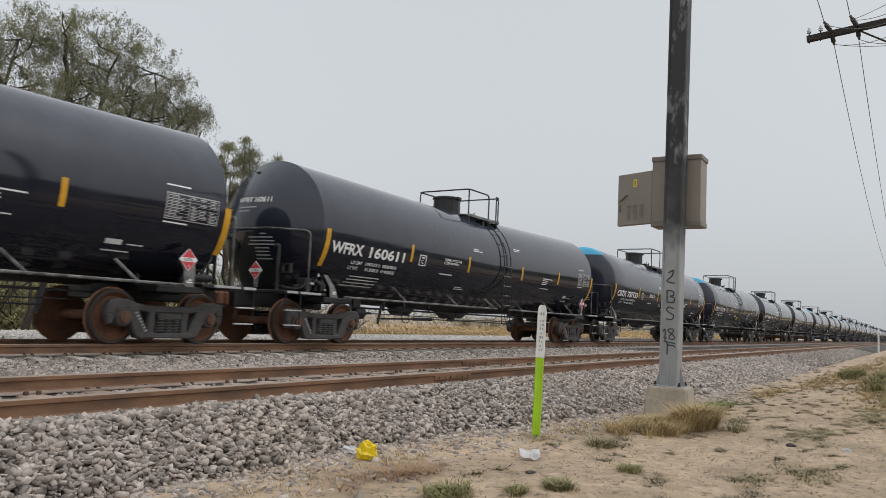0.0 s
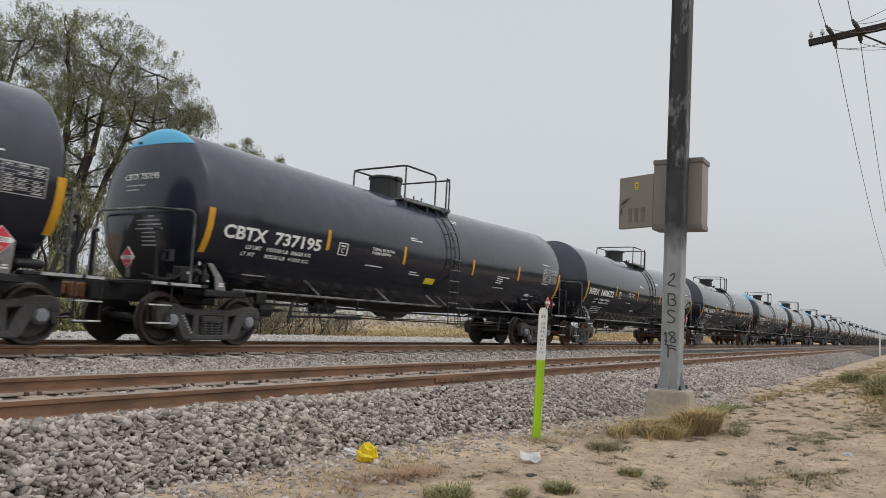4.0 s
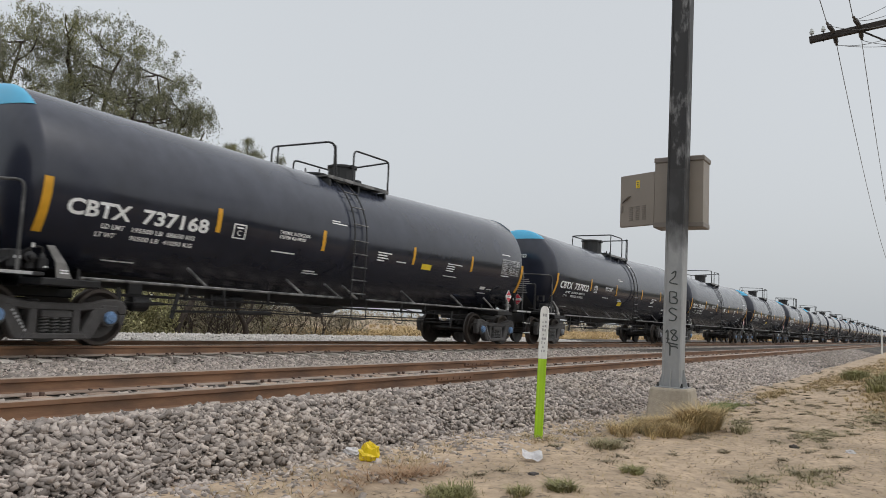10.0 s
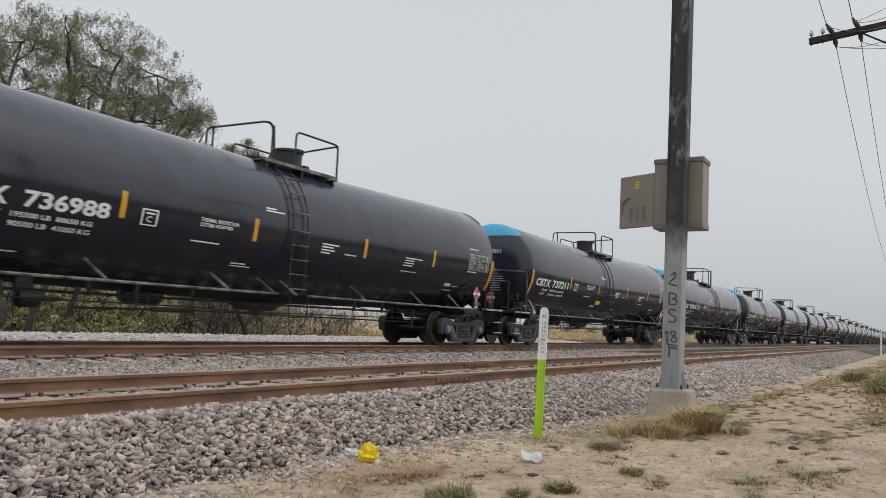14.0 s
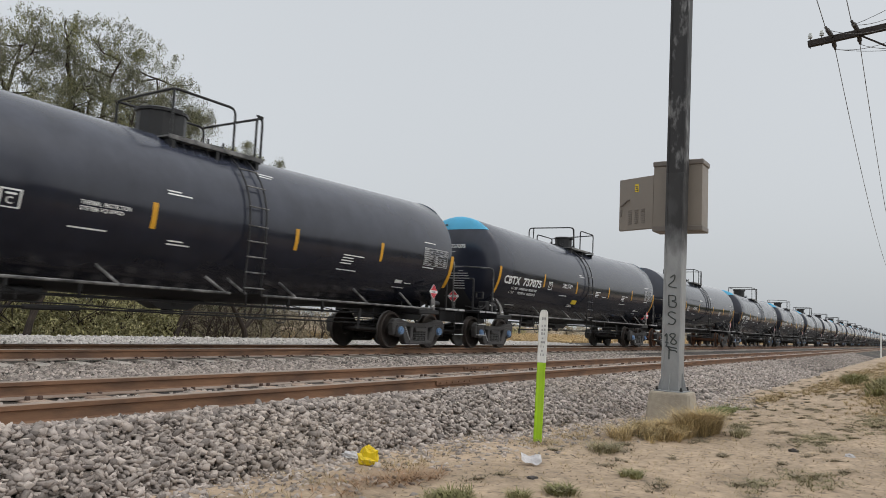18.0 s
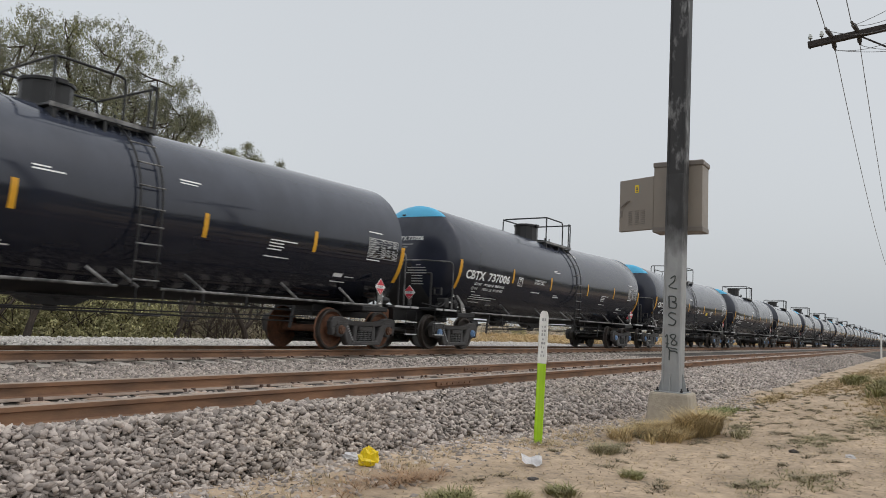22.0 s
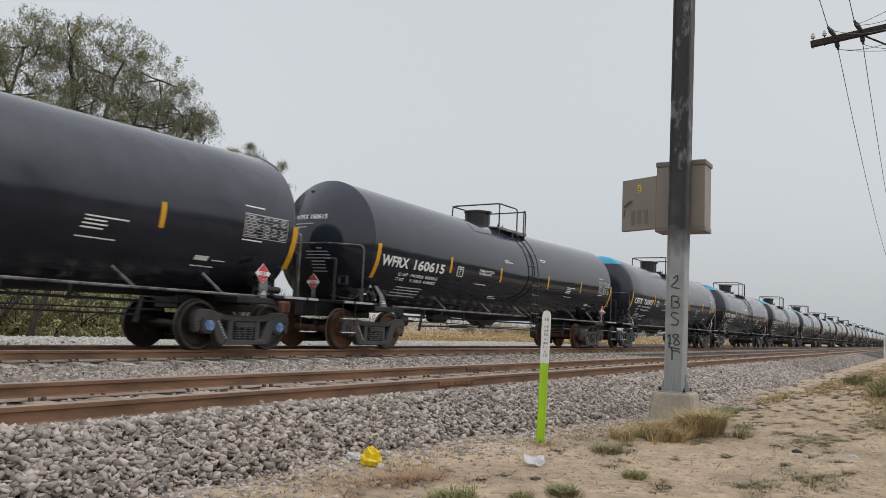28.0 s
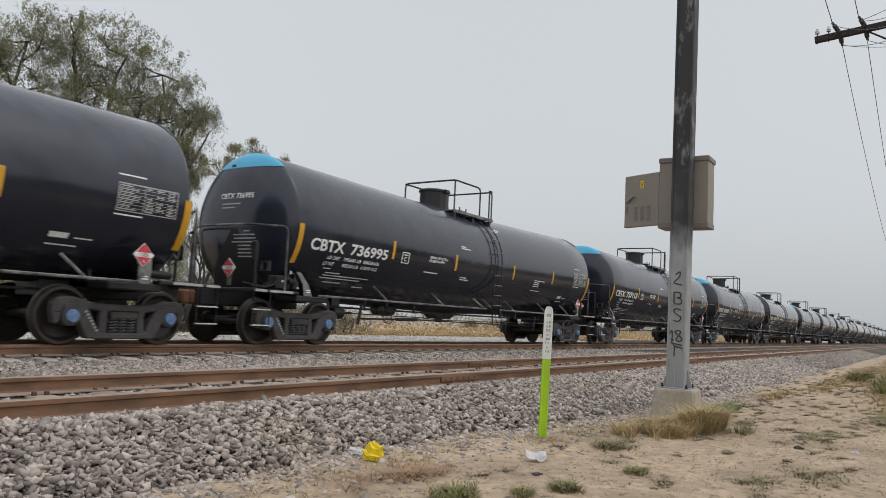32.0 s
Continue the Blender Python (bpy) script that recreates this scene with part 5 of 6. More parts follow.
# ---- pole with its cabinet, and the marker post ----
def pole_with_base():
    p = thing("metal_pole", "grey metal pole with dark sooty upper part and sprayed scrawl", "pole", pose(10.222, 2.785, -0.065, 0.45, 0, 0))
    w = 0.122
    s = Shape()
    for z0, z1, slot in ((0.012, 2.9, 0), (2.9, 7.4, 1)):
        s.slot = slot
        # square tube with rounded corners, a raised seam on two faces
        ring = [(-w, -w + 0.03), (-w + 0.012, -w + 0.008), (-w + 0.03, -w), (w - 0.03, -w), (w - 0.008, -w + 0.012), (w, -w + 0.03), (w, w - 0.03), (w - 0.012, w - 0.008), (w - 0.03, w), (-w + 0.03, w), (-w + 0.008, w - 0.012), (-w, w - 0.03)]
        s.rings([[(x, y, z) for x, y in ring] for z in (z0, (z0 + z1) / 2, z1)], caps=slot == 1)
    part("shaft", s, [POLE_COAT, POLE_SCUFF], p)
    part("edge_strip", Shape().box(-w - 0.012, -w, 0.09, 0.116, 0.012, 2.9, 0.004), POLE_COAT, p)
    part("edge_strip", Shape().box(-w - 0.012, -w, -0.116, -0.09, 0.012, 2.9, 0.004), POLE_COAT, p)
    part("edge_strip", Shape().box(-w - 0.012, -w, 0.09, 0.116, 2.904, 7.38, 0.004), POLE_SCUFF, p)
    part("edge_strip", Shape().box(-w - 0.012, -w, -0.116, -0.09, 2.904, 7.38, 0.004), POLE_SCUFF, p)
    part("base_plate", Shape().box(-0.19, 0.19, -0.19, 0.19, 0.0, 0.014, 0.004), GALVANISED, p)
    for x, y in ((0, -1), (0, 1), (-1, 0), (1, 0)):
        s = Shape()
        if y:
            s.rings([[(d, y * w, 0.014), (d, y * (w + 0.07), 0.014), (d, y * (w + 0.012), 0.24), (d, y * w, 0.24)] for d in (-0.006, 0.006)])
        else:
            s.rings([[(x * w, d, 0.014), (x * (w + 0.06), d, 0.014), (x * (w + 0.012), d, 0.24), (x * w, d, 0.24)] for d in (-0.006, 0.006)])
        part("gusset", s, GALVANISED, p)
    for x in (-0.155, 0.155):
        for y in (-0.155, 0.155):
            part("anchor_bolt", Shape().lathe(Matrix.Translation((x, y, 0.014)), [(0.02, 0), (0.02, 0.02), (0.011, 0.022), (0.011, 0.05)], 8), FRAME_BLACK, p)
    # sprayed scrawl: one stroke each
    f = -w - 0.005
    # from the top down
    marks = ([(0.03, 1.62), (-0.03, 1.66), (-0.02, 1.58), (0.05, 1.50), (-0.06, 1.47)],
             [(0.045, 1.36), (0.04, 1.20)], [(0.045, 1.36), (-0.04, 1.35), (-0.045, 1.29), (0.0, 1.28), (-0.06, 1.25), (-0.045, 1.19), (0.04, 1.195)],
             [(-0.055, 1.10), (0.01, 1.12), (0.045, 1.08), (-0.01, 1.03), (-0.055, 1.0), (-0.03, 0.94), (0.045, 0.945)],
             [(0.085, 0.70), (0.055, 0.74), (0.055, 0.52)], [(0.075, 0.60), (0.03, 0.585)],
             [(-0.02, 0.76), (0.015, 0.72), (-0.075, 0.62), (-0.05, 0.57), (0.0, 0.60), (-0.06, 0.73), (-0.02, 0.76)],
             [(0.07, 0.53), (-0.085, 0.50)], [(0.045, 0.53), (0.01, 0.47), (-0.06, 0.46), (-0.09, 0.43)], [(0.02, 0.47), (0.02, 0.30)])
    for line in marks:
        s = Shape()
        pts = [Vector((f, y * 0.95, 0.95 + (z - 1.02) * (0.9 if z > 0.9 else 0.74))) for y, z in line]
        fine = []
        for i in range(len(pts) - 1):
            a, b, c, d = pts[max(i - 1, 0)], pts[i], pts[i + 1], pts[min(i + 2, len(pts) - 1)]
            for k in range(5):
                t = k / 5
                fine.append(0.5 * (2 * b + (c - a) * t + (2 * a - 5 * b + 4 * c - d) * t * t + (3 * b - a - 3 * c + d) * t ** 3))
        fine.append(pts[-1])
        s.tube([(f + 0.002, q.y, q.z) for q in fine], 0.0085, 6)
        part("sprayed_stroke", s, SPRAY, p)
    # footing
    b = thing("pole_footing", "weathered sandy concrete block under the metal pole", "concrete base", pose(10.23, 2.785, -0.52, 0, 0, 5))
    rows = [(0.30, 0.0), (0.258, 0.43), (0.247, 0.452), (0.23, 0.455)]
    part("block", Shape().rings([[(-w + 0.03, -w, z), (w - 0.03, -w, z), (w, -w + 0.03, z), (w, w - 0.03, z), (w - 0.03, w, z), (-w + 0.03, w, z), (-w, w - 0.03, z), (-w, -w + 0.03, z)] for w, z in rows]), CONCRETE, b)
    return p


def cabinet():
    c = thing("control_cabinet", "beige grey steel control cabinet with open door on the pole", "electrical cabinet", pose(10.40, 2.80, 2.10))
    s = Shape()
    x0, x1, y0, y1 = 0.02, 0.36, -0.315, 0.345
    s.box(x0, x0 + 0.015, y0, y1, 0.06, 0.90, 0.004)
    s.box(x0 + 0.015, x1, y0, y0 + 0.012, 0.06, 0.90)
    s.box(x0 + 0.015, x1, y1 - 0.012, y1, 0.06, 0.90)
    s.box(x0 + 0.015, x1, y0 + 0.012, y1 - 0.012, 0.06, 0.072)
    part("body", s, CABINET, c)
    part("top_rim", Shape().box(x0 - 0.015, x1 + 0.02, y0 - 0.018, y1 + 0.012, 0.90, 0.975, 0.012), CABINET_DARK, c)
    part("bottom_rim", Shape().box(x0 - 0.012, x1 + 0.01, y0 - 0.012, y1 + 0.008, -0.01, 0.06, 0.008), CABINET_DARK, c)
    part("back_plate", Shape().box(x1 - 0.02, x1 - 0.008, y0 + 0.02, y1 - 0.02, 0.075, 0.89), CABINET_DARK, c)
    for z in (0.25, 0.7):
        part("clamp", Shape().box(-0.052, x0, -0.10, 0.07, z, z + 0.05, 0.006), CABINET_DARK, c)
    # the door stands open, swung out beyond the side
    m = pose(x0 + 0.02, y1 + 0.004, 0.0, 0, 0, -22)
    s = Shape()
    s.block(m @ pose(0, 0.305, 0.415), (0.012, 0.305, 0.375), 0.006)
    for y in (0.01, 0.60):
        s.block(m @ pose(0.022, y, 0.415), (0.012, 0.008, 0.37))
    for z in (0.045, 0.785):
        s.block(m @ pose(0.022, 0.305, z), (0.012, 0.295, 0.008))
    door = part("door", s, CABINET, c)
    for i in range(3):
        for k in range(8):
            part("vent_louvre", Shape().block(m @ pose(-0.016, 0.17 + i * 0.115, 0.13 + k * 0.027, 0, 20, 0), (0.004, 0.032, 0.004)), CABINET_DARK, door)
    sg = Shape().block(m @ pose(-0.0145, 0.29, 0.64), (0.002, 0.032, 0.055))
    part("warning_sticker", sg, TAG_YELLOW, door, "small yellow warning sticker")
    s = Shape()
    s.block(m @ pose(-0.017, 0.29, 0.665), (0.002, 0.02, 0.006)), s.block(m @ pose(-0.017, 0.29, 0.635), (0.002, 0.014, 0.012)), s.block(m @ pose(-0.017, 0.29, 0.602), (0.002, 0.022, 0.005))
    part("sticker_mark", s, INK, door)
    s = Shape().tube([m @ Vector((-0.03, 0.565, 0.395)), m @ Vector((-0.035, 0.44, 0.475)), m @ Vector((-0.03, 0.41, 0.47))], 0.012, 6)
    s.tube([m @ Vector((-0.012, 0.50, 0.435)), m @ Vector((-0.035, 0.50, 0.435))], 0.014, 6)
    part("door_handle", s, CABINET_DARK, door)
    part("hasp", Shape().block(m @ pose(-0.02, 0.565, 0.30), (0.008, 0.014, 0.05), 0.004), CABINET_DARK, door)
    return c


pole_with_base()
cabinet()


def marker_post():
    p = thing("marker_post", "lime green flat marker post with white lettered top", "marker post", pose(7.105, 3.265, -0.5, -0.6, 1.0, -64))
    ring = [(-0.043, -0.010), (-0.036, -0.016), (-0.015, -0.010), (0.015, -0.010), (0.036, -0.016), (0.043, -0.010), (0.043, 0.0), (0.0, 0.008), (-0.043, 0.0)]
    s = Shape().rings([[(x, y, z) for x, y in ring] for z in (0, 0.4, 0.832)])
    part("post", s, LIME, p)
    k = 1.06
    s = Shape().rings([[(x * k * r, y * k, z) for x, y in ring] for z, r in ((0.834, 1), (1.28, 1), (1.325, 0.93), (1.352, 0.72), (1.365, 0.4))])
    part("top", s, MARKER_WHITE, p)
    r = random.Random(3)
    for i in range(9):
        z = 0.90 + i * 0.042 if i < 8 else 1.26
        s = Shape()
        for x in ((-0.01,) if i in (1, 4) else (-0.018, 0.006)):
            s.box(x, x + r.uniform(0.008, 0.02), -0.0135, -0.0105, z, z + r.uniform(0.014, 0.03))
        part("lettering_bar", s, MARK_GREY, p)
    return p


marker_post()


# ---- overhead line ----
def utility_pole(x, label):
    p = thing("utility_pole", label, "utility pole", pose(x, 0.15, -0.45))
    top = 8.22
    part("shaft", Shape().tube([(0, 0, 0.0), (0, 0, 4.5), (0, 0, 9.0)], [0.15, 0.125, 0.10], 14), OLD_WOOD, p)
    m = pose(-0.14, 0.0, top, -5.5, 0, 0)
    part("crossarm", Shape().block(m, (0.055, 2.02, 0.075), 0.012), OLD_WOOD, p)
    for d in (-1, 1):
        part("arm_brace", Shape().tube([(-0.15, d * 1.0, top - 0.02 - d * 0.096), (-0.11, 0, top - 0.75)], 0.02, 6), OLD_WOOD, p)
    for y in (1.96, 1.72, -1.72, -1.96):
        z = top + 0.07 - y * 0.096
        s = Shape().tube([(-0.14, y, z - 0.18), (-0.14, y, z + 0.1)], 0.012, 6)
        part("insulator_pin", s, FRAME_BLACK, p)
        s = Shape().lathe(Matrix.Translation((-0.14, y, z + 0.06)), [(0.025, 0), (0.05, 0.01), (0.04, 0.04), (0.052, 0.05), (0.04, 0.08), (0.028, 0.125), (0.01, 0.135)], 14)
        part("pin_insulator", s, GLASSY, p, smooth=True)
    for y in (1.49, 0.97, -0.97, -1.49):
        for d in (-1, 1):
            z = top - y * 0.096 + 0.02
            a, b = Vector((-0.14 + d * 0.06, y, z)), Vector((-0.14 + d * 0.52, y - d * 0.045 + 0.045, z - d * 0.06 + 0.0))
            rot = (b - a).to_track_quat("Z", "Y").to_matrix().to_4x4()
            mm = Matrix.Translation(a) @ rot
            prof = [(0.015, 0.0), (0.015, 0.08)]
            for k in range(5):
                h = 0.09 + k * 0.062
                prof += [(0.025, h), (0.052, h + 0.018), (0.05, h + 0.03), (0.025, h + 0.045)]
            prof += [(0.015, 0.42), (0.03, 0.44), (0.03, 0.52), (0.01, 0.53)]
            part("strain_insulator", Shape().lathe(mm, prof, 12), INSULATOR, p, smooth=True)
    return p


utility_pole(19.1, "dark wooden utility pole with crossarm and strain insulators")
utility_pole(90.0, "dark wooden utility pole standing far along the line")


def wire(points, r=0.009, label="thin grey overhead wire", name="overhead_wire"):
    return part(name, Shape().tube(points, r, 5), WIRE, None, "")


def wires():
    for y in (1.64, 1.12):
        pts = [(19.5 + (89.8 - 19.5) * k / 30, y, 7.57 - 2.45 * (1 - ((k - 15) / 15) ** 2)) for k in range(31)]
        tagged(wire(pts), "thin grey overhead wire sagging along the track", "wire", "line wires")
        pts = [(18.42 - 50 * k / 20, y + 0.09, 7.68 - (y - 1.1) * 0.02 - 2.0 * (1 - ((k - 15) / 15) ** 2) * 0.12) for k in range(21)]
        tagged(wire(pts), "thin grey overhead wire sagging along the track", "wire", "line wires")
    for a, b, dip in (((18.45, 1.73, 7.68), (19.0, 0.1, 7.9), 0.22), ((18.45, 1.21, 7.69), (18.9, 0.1, 8.35), 0.05), ((19.5, 1.64, 7.56), (19.1, 0.1, 7.62), 0.16), ((19.5, 1.12, 7.6), (19.1, 0.1, 7.3), 0.1),
                      ((18.45, 1.21, 7.69), (18.9, 0.1, 8.1), 0.12), ((19.5, 1.64, 7.56), (19.2, 0.1, 7.25), 0.06)):
        a, b = Vector(a), Vector(b)
        pts = [a.lerp(b, k / 12) - Vector((0, 0, dip * 4 * (k / 12) * (1 - k / 12))) for k in range(13)]
        tagged(wire(pts, 0.007, name="jumper_wire"), "thin jumper wire looped below the crossarm", "wire", "jumper wires")


wires()


# ---- plants ----
def leaves(name, spots, mat, label="", parent=None, long=0.13, wide=0.032, drop=0.9, per=10, strand=0.5, seed=1, category=""):
    """Strands of narrow leaflets that hang from spots, one mesh."""
    rng = np.random.default_rng(seed)
    spots = np.asarray(spots, float)
    n = len(spots)
    lean = rng.normal(0, 0.24, (n, 1, 3))
    lean[:, :, 2] = 0
    down = np.array([0, 0, -1.0]) * drop + lean
    t = np.linspace(0, 1, per)[None, :, None] * rng.uniform(0.4, 1.0, (n, 1, 1)) * strand
    c = spots[:, None, :] + down * t + rng.normal(0, 0.035, (n, per, 3))
    c = c.reshape(-1, 3)
    m = len(c)
    d = rng.normal(0, 0.6, (m, 3)) + np.array([0, 0, -drop])
    d /= np.linalg.norm(d, axis=1)[:, None]
    s = np.cross(d, rng.normal(size=(m, 3)))
    s /= np.linalg.norm(s, axis=1)[:, None] + 1e-6
    L, W = long * rng.uniform(0.6, 1.3, (m, 1)), wide * rng.uniform(0.7, 1.3, (m, 1))
    v = np.stack([c, c + d * L * 0.5 + s * W, c + d * L, c + d * L * 0.5 - s * W], 1)
    return quads(name, v, mat, label, parent, category)


def quads(name, v, mat, label, parent=None, category=""):
    n = len(v)
    me = bpy.data.meshes.new(name)
    me.vertices.add(n * 4), me.loops.add(n * 4), me.polygons.add(n)
    me.vertices.foreach_set("co", np.asarray(v, np.float32).ravel())
    me.loops.foreach_set("vertex_index", np.arange(n * 4, dtype=np.int32))
    me.polygons.foreach_set("loop_start", np.arange(0, n * 4, 4, dtype=np.int32))
    me.update(calc_edges=True)
    me.materials.append(mat)
    ob = new(name, me)
    ob.parent = parent
    return tagged(ob, label, category)


def twig_points(shape, rng, a, d, length, r, depth, tips):
    """A limb that forks; its ends go into tips."""
    pts, n = [a], 4
    for i in range(n):
        d = (d + Vector((rng.uniform(-1, 1), rng.uniform(-1, 1), rng.uniform(-0.6, 0.8))) * 0.22).normalized()
        pts.append(pts[-1] + d * length / n)
    shape.tube(pts, [r * (1 - 0.1 * i) for i in range(n + 1)], 6 if r > 0.03 else 4)
    if depth == 0:
        tips.append(pts[-1]), tips.append(pts[-2])
        return
    for k in range(rng.choice((2, 3))):
        e = (d + Vector((rng.uniform(-1, 1), rng.uniform(-1, 1), rng.uniform(-0.5, 0.7))) * 0.75).normalized()
        twig_points(shape, rng, pts[-1 - (k == 2)], e, length * rng.uniform(0.6, 0.8), r * 0.62, depth - 1, tips)


def tree(label, base, lobes, puffs, seed, hanging=(), leaf=LEAF, thick=0.22, long=0.075):
    """A tapered trunk, limbs to each lobe, and a crown of small leaf clumps with gaps; hanging: lobes of long drooping strands. lobes: centre and radius."""
    rng = random.Random(seed)
    t = thing("tree", label, "tree", pose(*base))
    wood, b = Shape(), Vector(base)
    tips, spots, low = [], [], []
    fork = Vector((rng.uniform(-0.3, 0.3), rng.uniform(-0.3, 0.3), 2.2))
    wood.tube([(0, 0, -0.1), fork * 0.3 + Vector((0.06, 0, 0)), fork * 0.7, fork], [thick * 1.35, thick * 1.05, thick * 0.95, thick * 0.85], 12)
    for c, r in lobes:
        to = Vector(c) - b
        mid = fork.lerp(to, 0.55) + Vector((rng.uniform(-0.5, 0.5), rng.uniform(-0.5, 0.5), 0.3))
        q = [fork]
        for k in range(1, 9):
            f = k / 8
            q.append((1 - f) ** 2 * fork + 2 * f * (1 - f) * mid + f * f * to + Vector((rng.uniform(-1, 1), rng.uniform(-1, 1), rng.uniform(-1, 1))) * 0.11)
        wood.tube(q, [thick * 0.62 * (1 - 0.82 * k / 8) for k in range(9)], 7)
        for k in range(9):
            a = q[rng.choice((4, 5, 6, 7, 8))]
            d = Vector((rng.gauss(0, 1), rng.gauss(0, 1), rng.gauss(0.3, 0.7))).normalized()
            twig_points(wood, rng, a, d, r * 0.5, thick * 0.16, 2, tips)
        for k in range(int(puffs * r * r)):
            d = Vector((rng.gauss(0, 1), rng.gauss(0, 1), rng.gauss(0.15, 1))).normalized()
            at = to + d * r * rng.uniform(0.1, 1.0) ** 0.45 * (1 + 0.22 * noise.noise(Vector(c) * 3 + d * 1.7))
            if noise.noise(at * 0.9 + Vector((seed, 0, 0))) + 0.8 * noise.noise(at * 1.9) < -0.10:
                continue
            wide = rng.uniform(0.10, 0.24)
            for m in range(rng.randint(7, 14)):
                spots.append(at + Vector((rng.gauss(0, wide), rng.gauss(0, wide), rng.gauss(0.06, wide * 0.6))))
    for c, r in hanging:
        to = Vector(c) - b
        for k in range(int(110 * r * r)):
            d = Vector((rng.gauss(0, 1), rng.gauss(0, 1), rng.gauss(0.3, 0.8))).normalized() * r * rng.uniform(0.3, 1)
            if noise.noise((to + d) * 1.3) > -0.15:
                low.append(to + d)
    for p in tips:
        for k in range(4):
            spots.append(p + Vector((rng.gauss(0, 0.13), rng.gauss(0, 0.13), rng.gauss(0, 0.1))))
    part("trunk", wood, BARK, t, smooth=True)
    leaves("crown", spots, leaf, "", t, long=long, wide=long * 0.2, drop=0.9, per=10, strand=0.42, seed=seed)
    if low:
        leaves("hanging_foliage", low, LEAF_HANG, "pale green strands hanging low", t, long=0.12, wide=0.02, drop=1.2, per=22, strand=1.0, seed=seed + 50)
    return t


PEPPER = "large olive green pepper tree with drooping open crown"
tree(PEPPER, (13.0, 26.6, -0.5), [((13.6, 26.2, 9.55), 1.45), ((12.8, 25.8, 8.5), 1.4), ((11.7, 26, 8.4), 1.5), ((14.0, 25.7, 7.7), 1.35), ((13.0, 26.3, 6.3), 1.35), ((12.1, 26, 6.2), 1.5), ((13.4, 26.4, 4.8), 1.0)], 60, 22,
     hanging=[((12.6, 25.6, 4.3), 1.2), ((13.8, 25.4, 3.3), 1.1), ((12.6, 25.4, 2.4), 1.0), ((13.2, 25.0, 1.2), 1.0)], thick=0.26)
tree(PEPPER, (15.9, 26.2, -0.5), [((15.3, 26, 9.85), 1.5), ((17.2, 26, 10.2), 1.4), ((15.9, 25.6, 8.1), 1.4), ((17.8, 25.6, 8.3), 1.4), ((14.9, 26.4, 6.0), 1.2), ((16.8, 26.4, 6.4), 1.35), ((16.2, 26.4, 4.6), 0.9)], 58, 21,
     hanging=[((15.2, 25.5, 4.2), 1.1), ((16.9, 25.4, 4.3), 1.0), ((15.8, 25.4, 2.7), 1.0), ((14.5, 25.0, 1.7), 1.1), ((16.2, 25.0, 1.4), 1.0)], thick=0.3)
tree(PEPPER, (18.7, 26.6, -0.5), [((19.0, 26, 10.0), 1.45), ((20.5, 26.2, 9.0), 1.1), ((21.3, 26.1, 8.9), 0.7), ((21.7, 26.2, 8.2), 0.6), ((19.9, 25.8, 8.0), 1.35), ((18.8, 26.4, 6.1), 1.2), ((20.6, 26.4, 6.6), 1.0)], 42, 23,
     hanging=[((19.6, 25.5, 2.6), 1.1), ((21.0, 25.8, 3.4), 1.0), ((18.4, 25.8, 4.0), 1.1), ((17.6, 25.6, 3.0), 1.0), ((17.5, 25.0, 1.6), 1.0), ((20.2, 26, 4.6), 1.0)], thick=0.22)
tree("smaller grey green tree behind the tracks", (31.4, 34.5, -0.5), [((30.2, 34, 9.8), 0.62), ((31.4, 34, 10.35), 0.62), ((31.9, 34, 9.6), 0.85), ((33.6, 34, 10.0), 0.5), ((32.7, 34.2, 9.2), 0.85), ((30.3, 34, 8.5), 0.9), ((34.3, 34, 9.2), 0.5), ((28.9, 34, 8.8), 0.95), ((31.5, 34, 7.6), 1.1)], 34, 24, thick=0.17, long=0.085)


def shrub(label, at, r, h, n, mat, seed, long=0.13, kind="shrub", wood=True):
    rng = random.Random(seed)
    t = thing("shrub", label, "shrub", pose(*at))
    stems, spots, tips = Shape(), [], []
    for k in range(7):
        a = rng.uniform(0, 2 * math.pi)
        twig_points(stems, rng, Vector((0.1 * math.cos(a), 0.1 * math.sin(a), -0.05)), Vector((math.cos(a) * 0.7, math.sin(a) * 0.7, 1)).normalized(), h * 0.42, 0.03, 2, tips)
    part("woody_stem", stems, BARK, t)
    for k in range(n):
        d = Vector((rng.gauss(0, 1), rng.gauss(0, 1), abs(rng.gauss(0, 0.9)))).normalized()
        f = rng.uniform(0.45, 1) ** 0.5
        q = Vector((d.x * r * f, d.y * r * f, d.z * h * f)) * (1 + 0.3 * noise.noise(d * 2 + Vector(at)))
        spots.append(q)
    if n:
        leaves("foliage", spots, mat, "", t, long=long, wide=long * 0.24, drop=0.6, per=6, strand=0.3, seed=seed)
    return t


rg = random.Random(77)
for i, x in enumerate((9.6, 10.7, 11.7, 12.7, 13.7, 14.7, 15.6)):
    shrub("leafy olive green shrub under the trees", (x, 20.6 + rg.uniform(-0.3, 0.5), -0.55), rg.uniform(0.85, 1.1), rg.uniform(1.8, 2.4), 820, LEAF_GREEN, 40 + i, long=0.1)
for i, (x, y, h) in enumerate(((16.3, 20.4, 1.5), (19.6, 21.2, 1.5), (20.4, 23, 2.2), (21.2, 21.5, 1.7), (22.3, 23.5, 2.3), (23, 21.8, 1.8), (24, 23.6, 2.2), (24.7, 21.8, 1.8), (25.6, 24, 2.1), (26.3, 22, 1.6), (27.8, 22.6, 1.4), (18.6, 23, 2.3))):
    shrub("dry grey brown brush beside the tracks", (x, y, -0.5), 1.15, h, 420 if i else 200, LEAF_DRY, 60 + i, long=0.062)


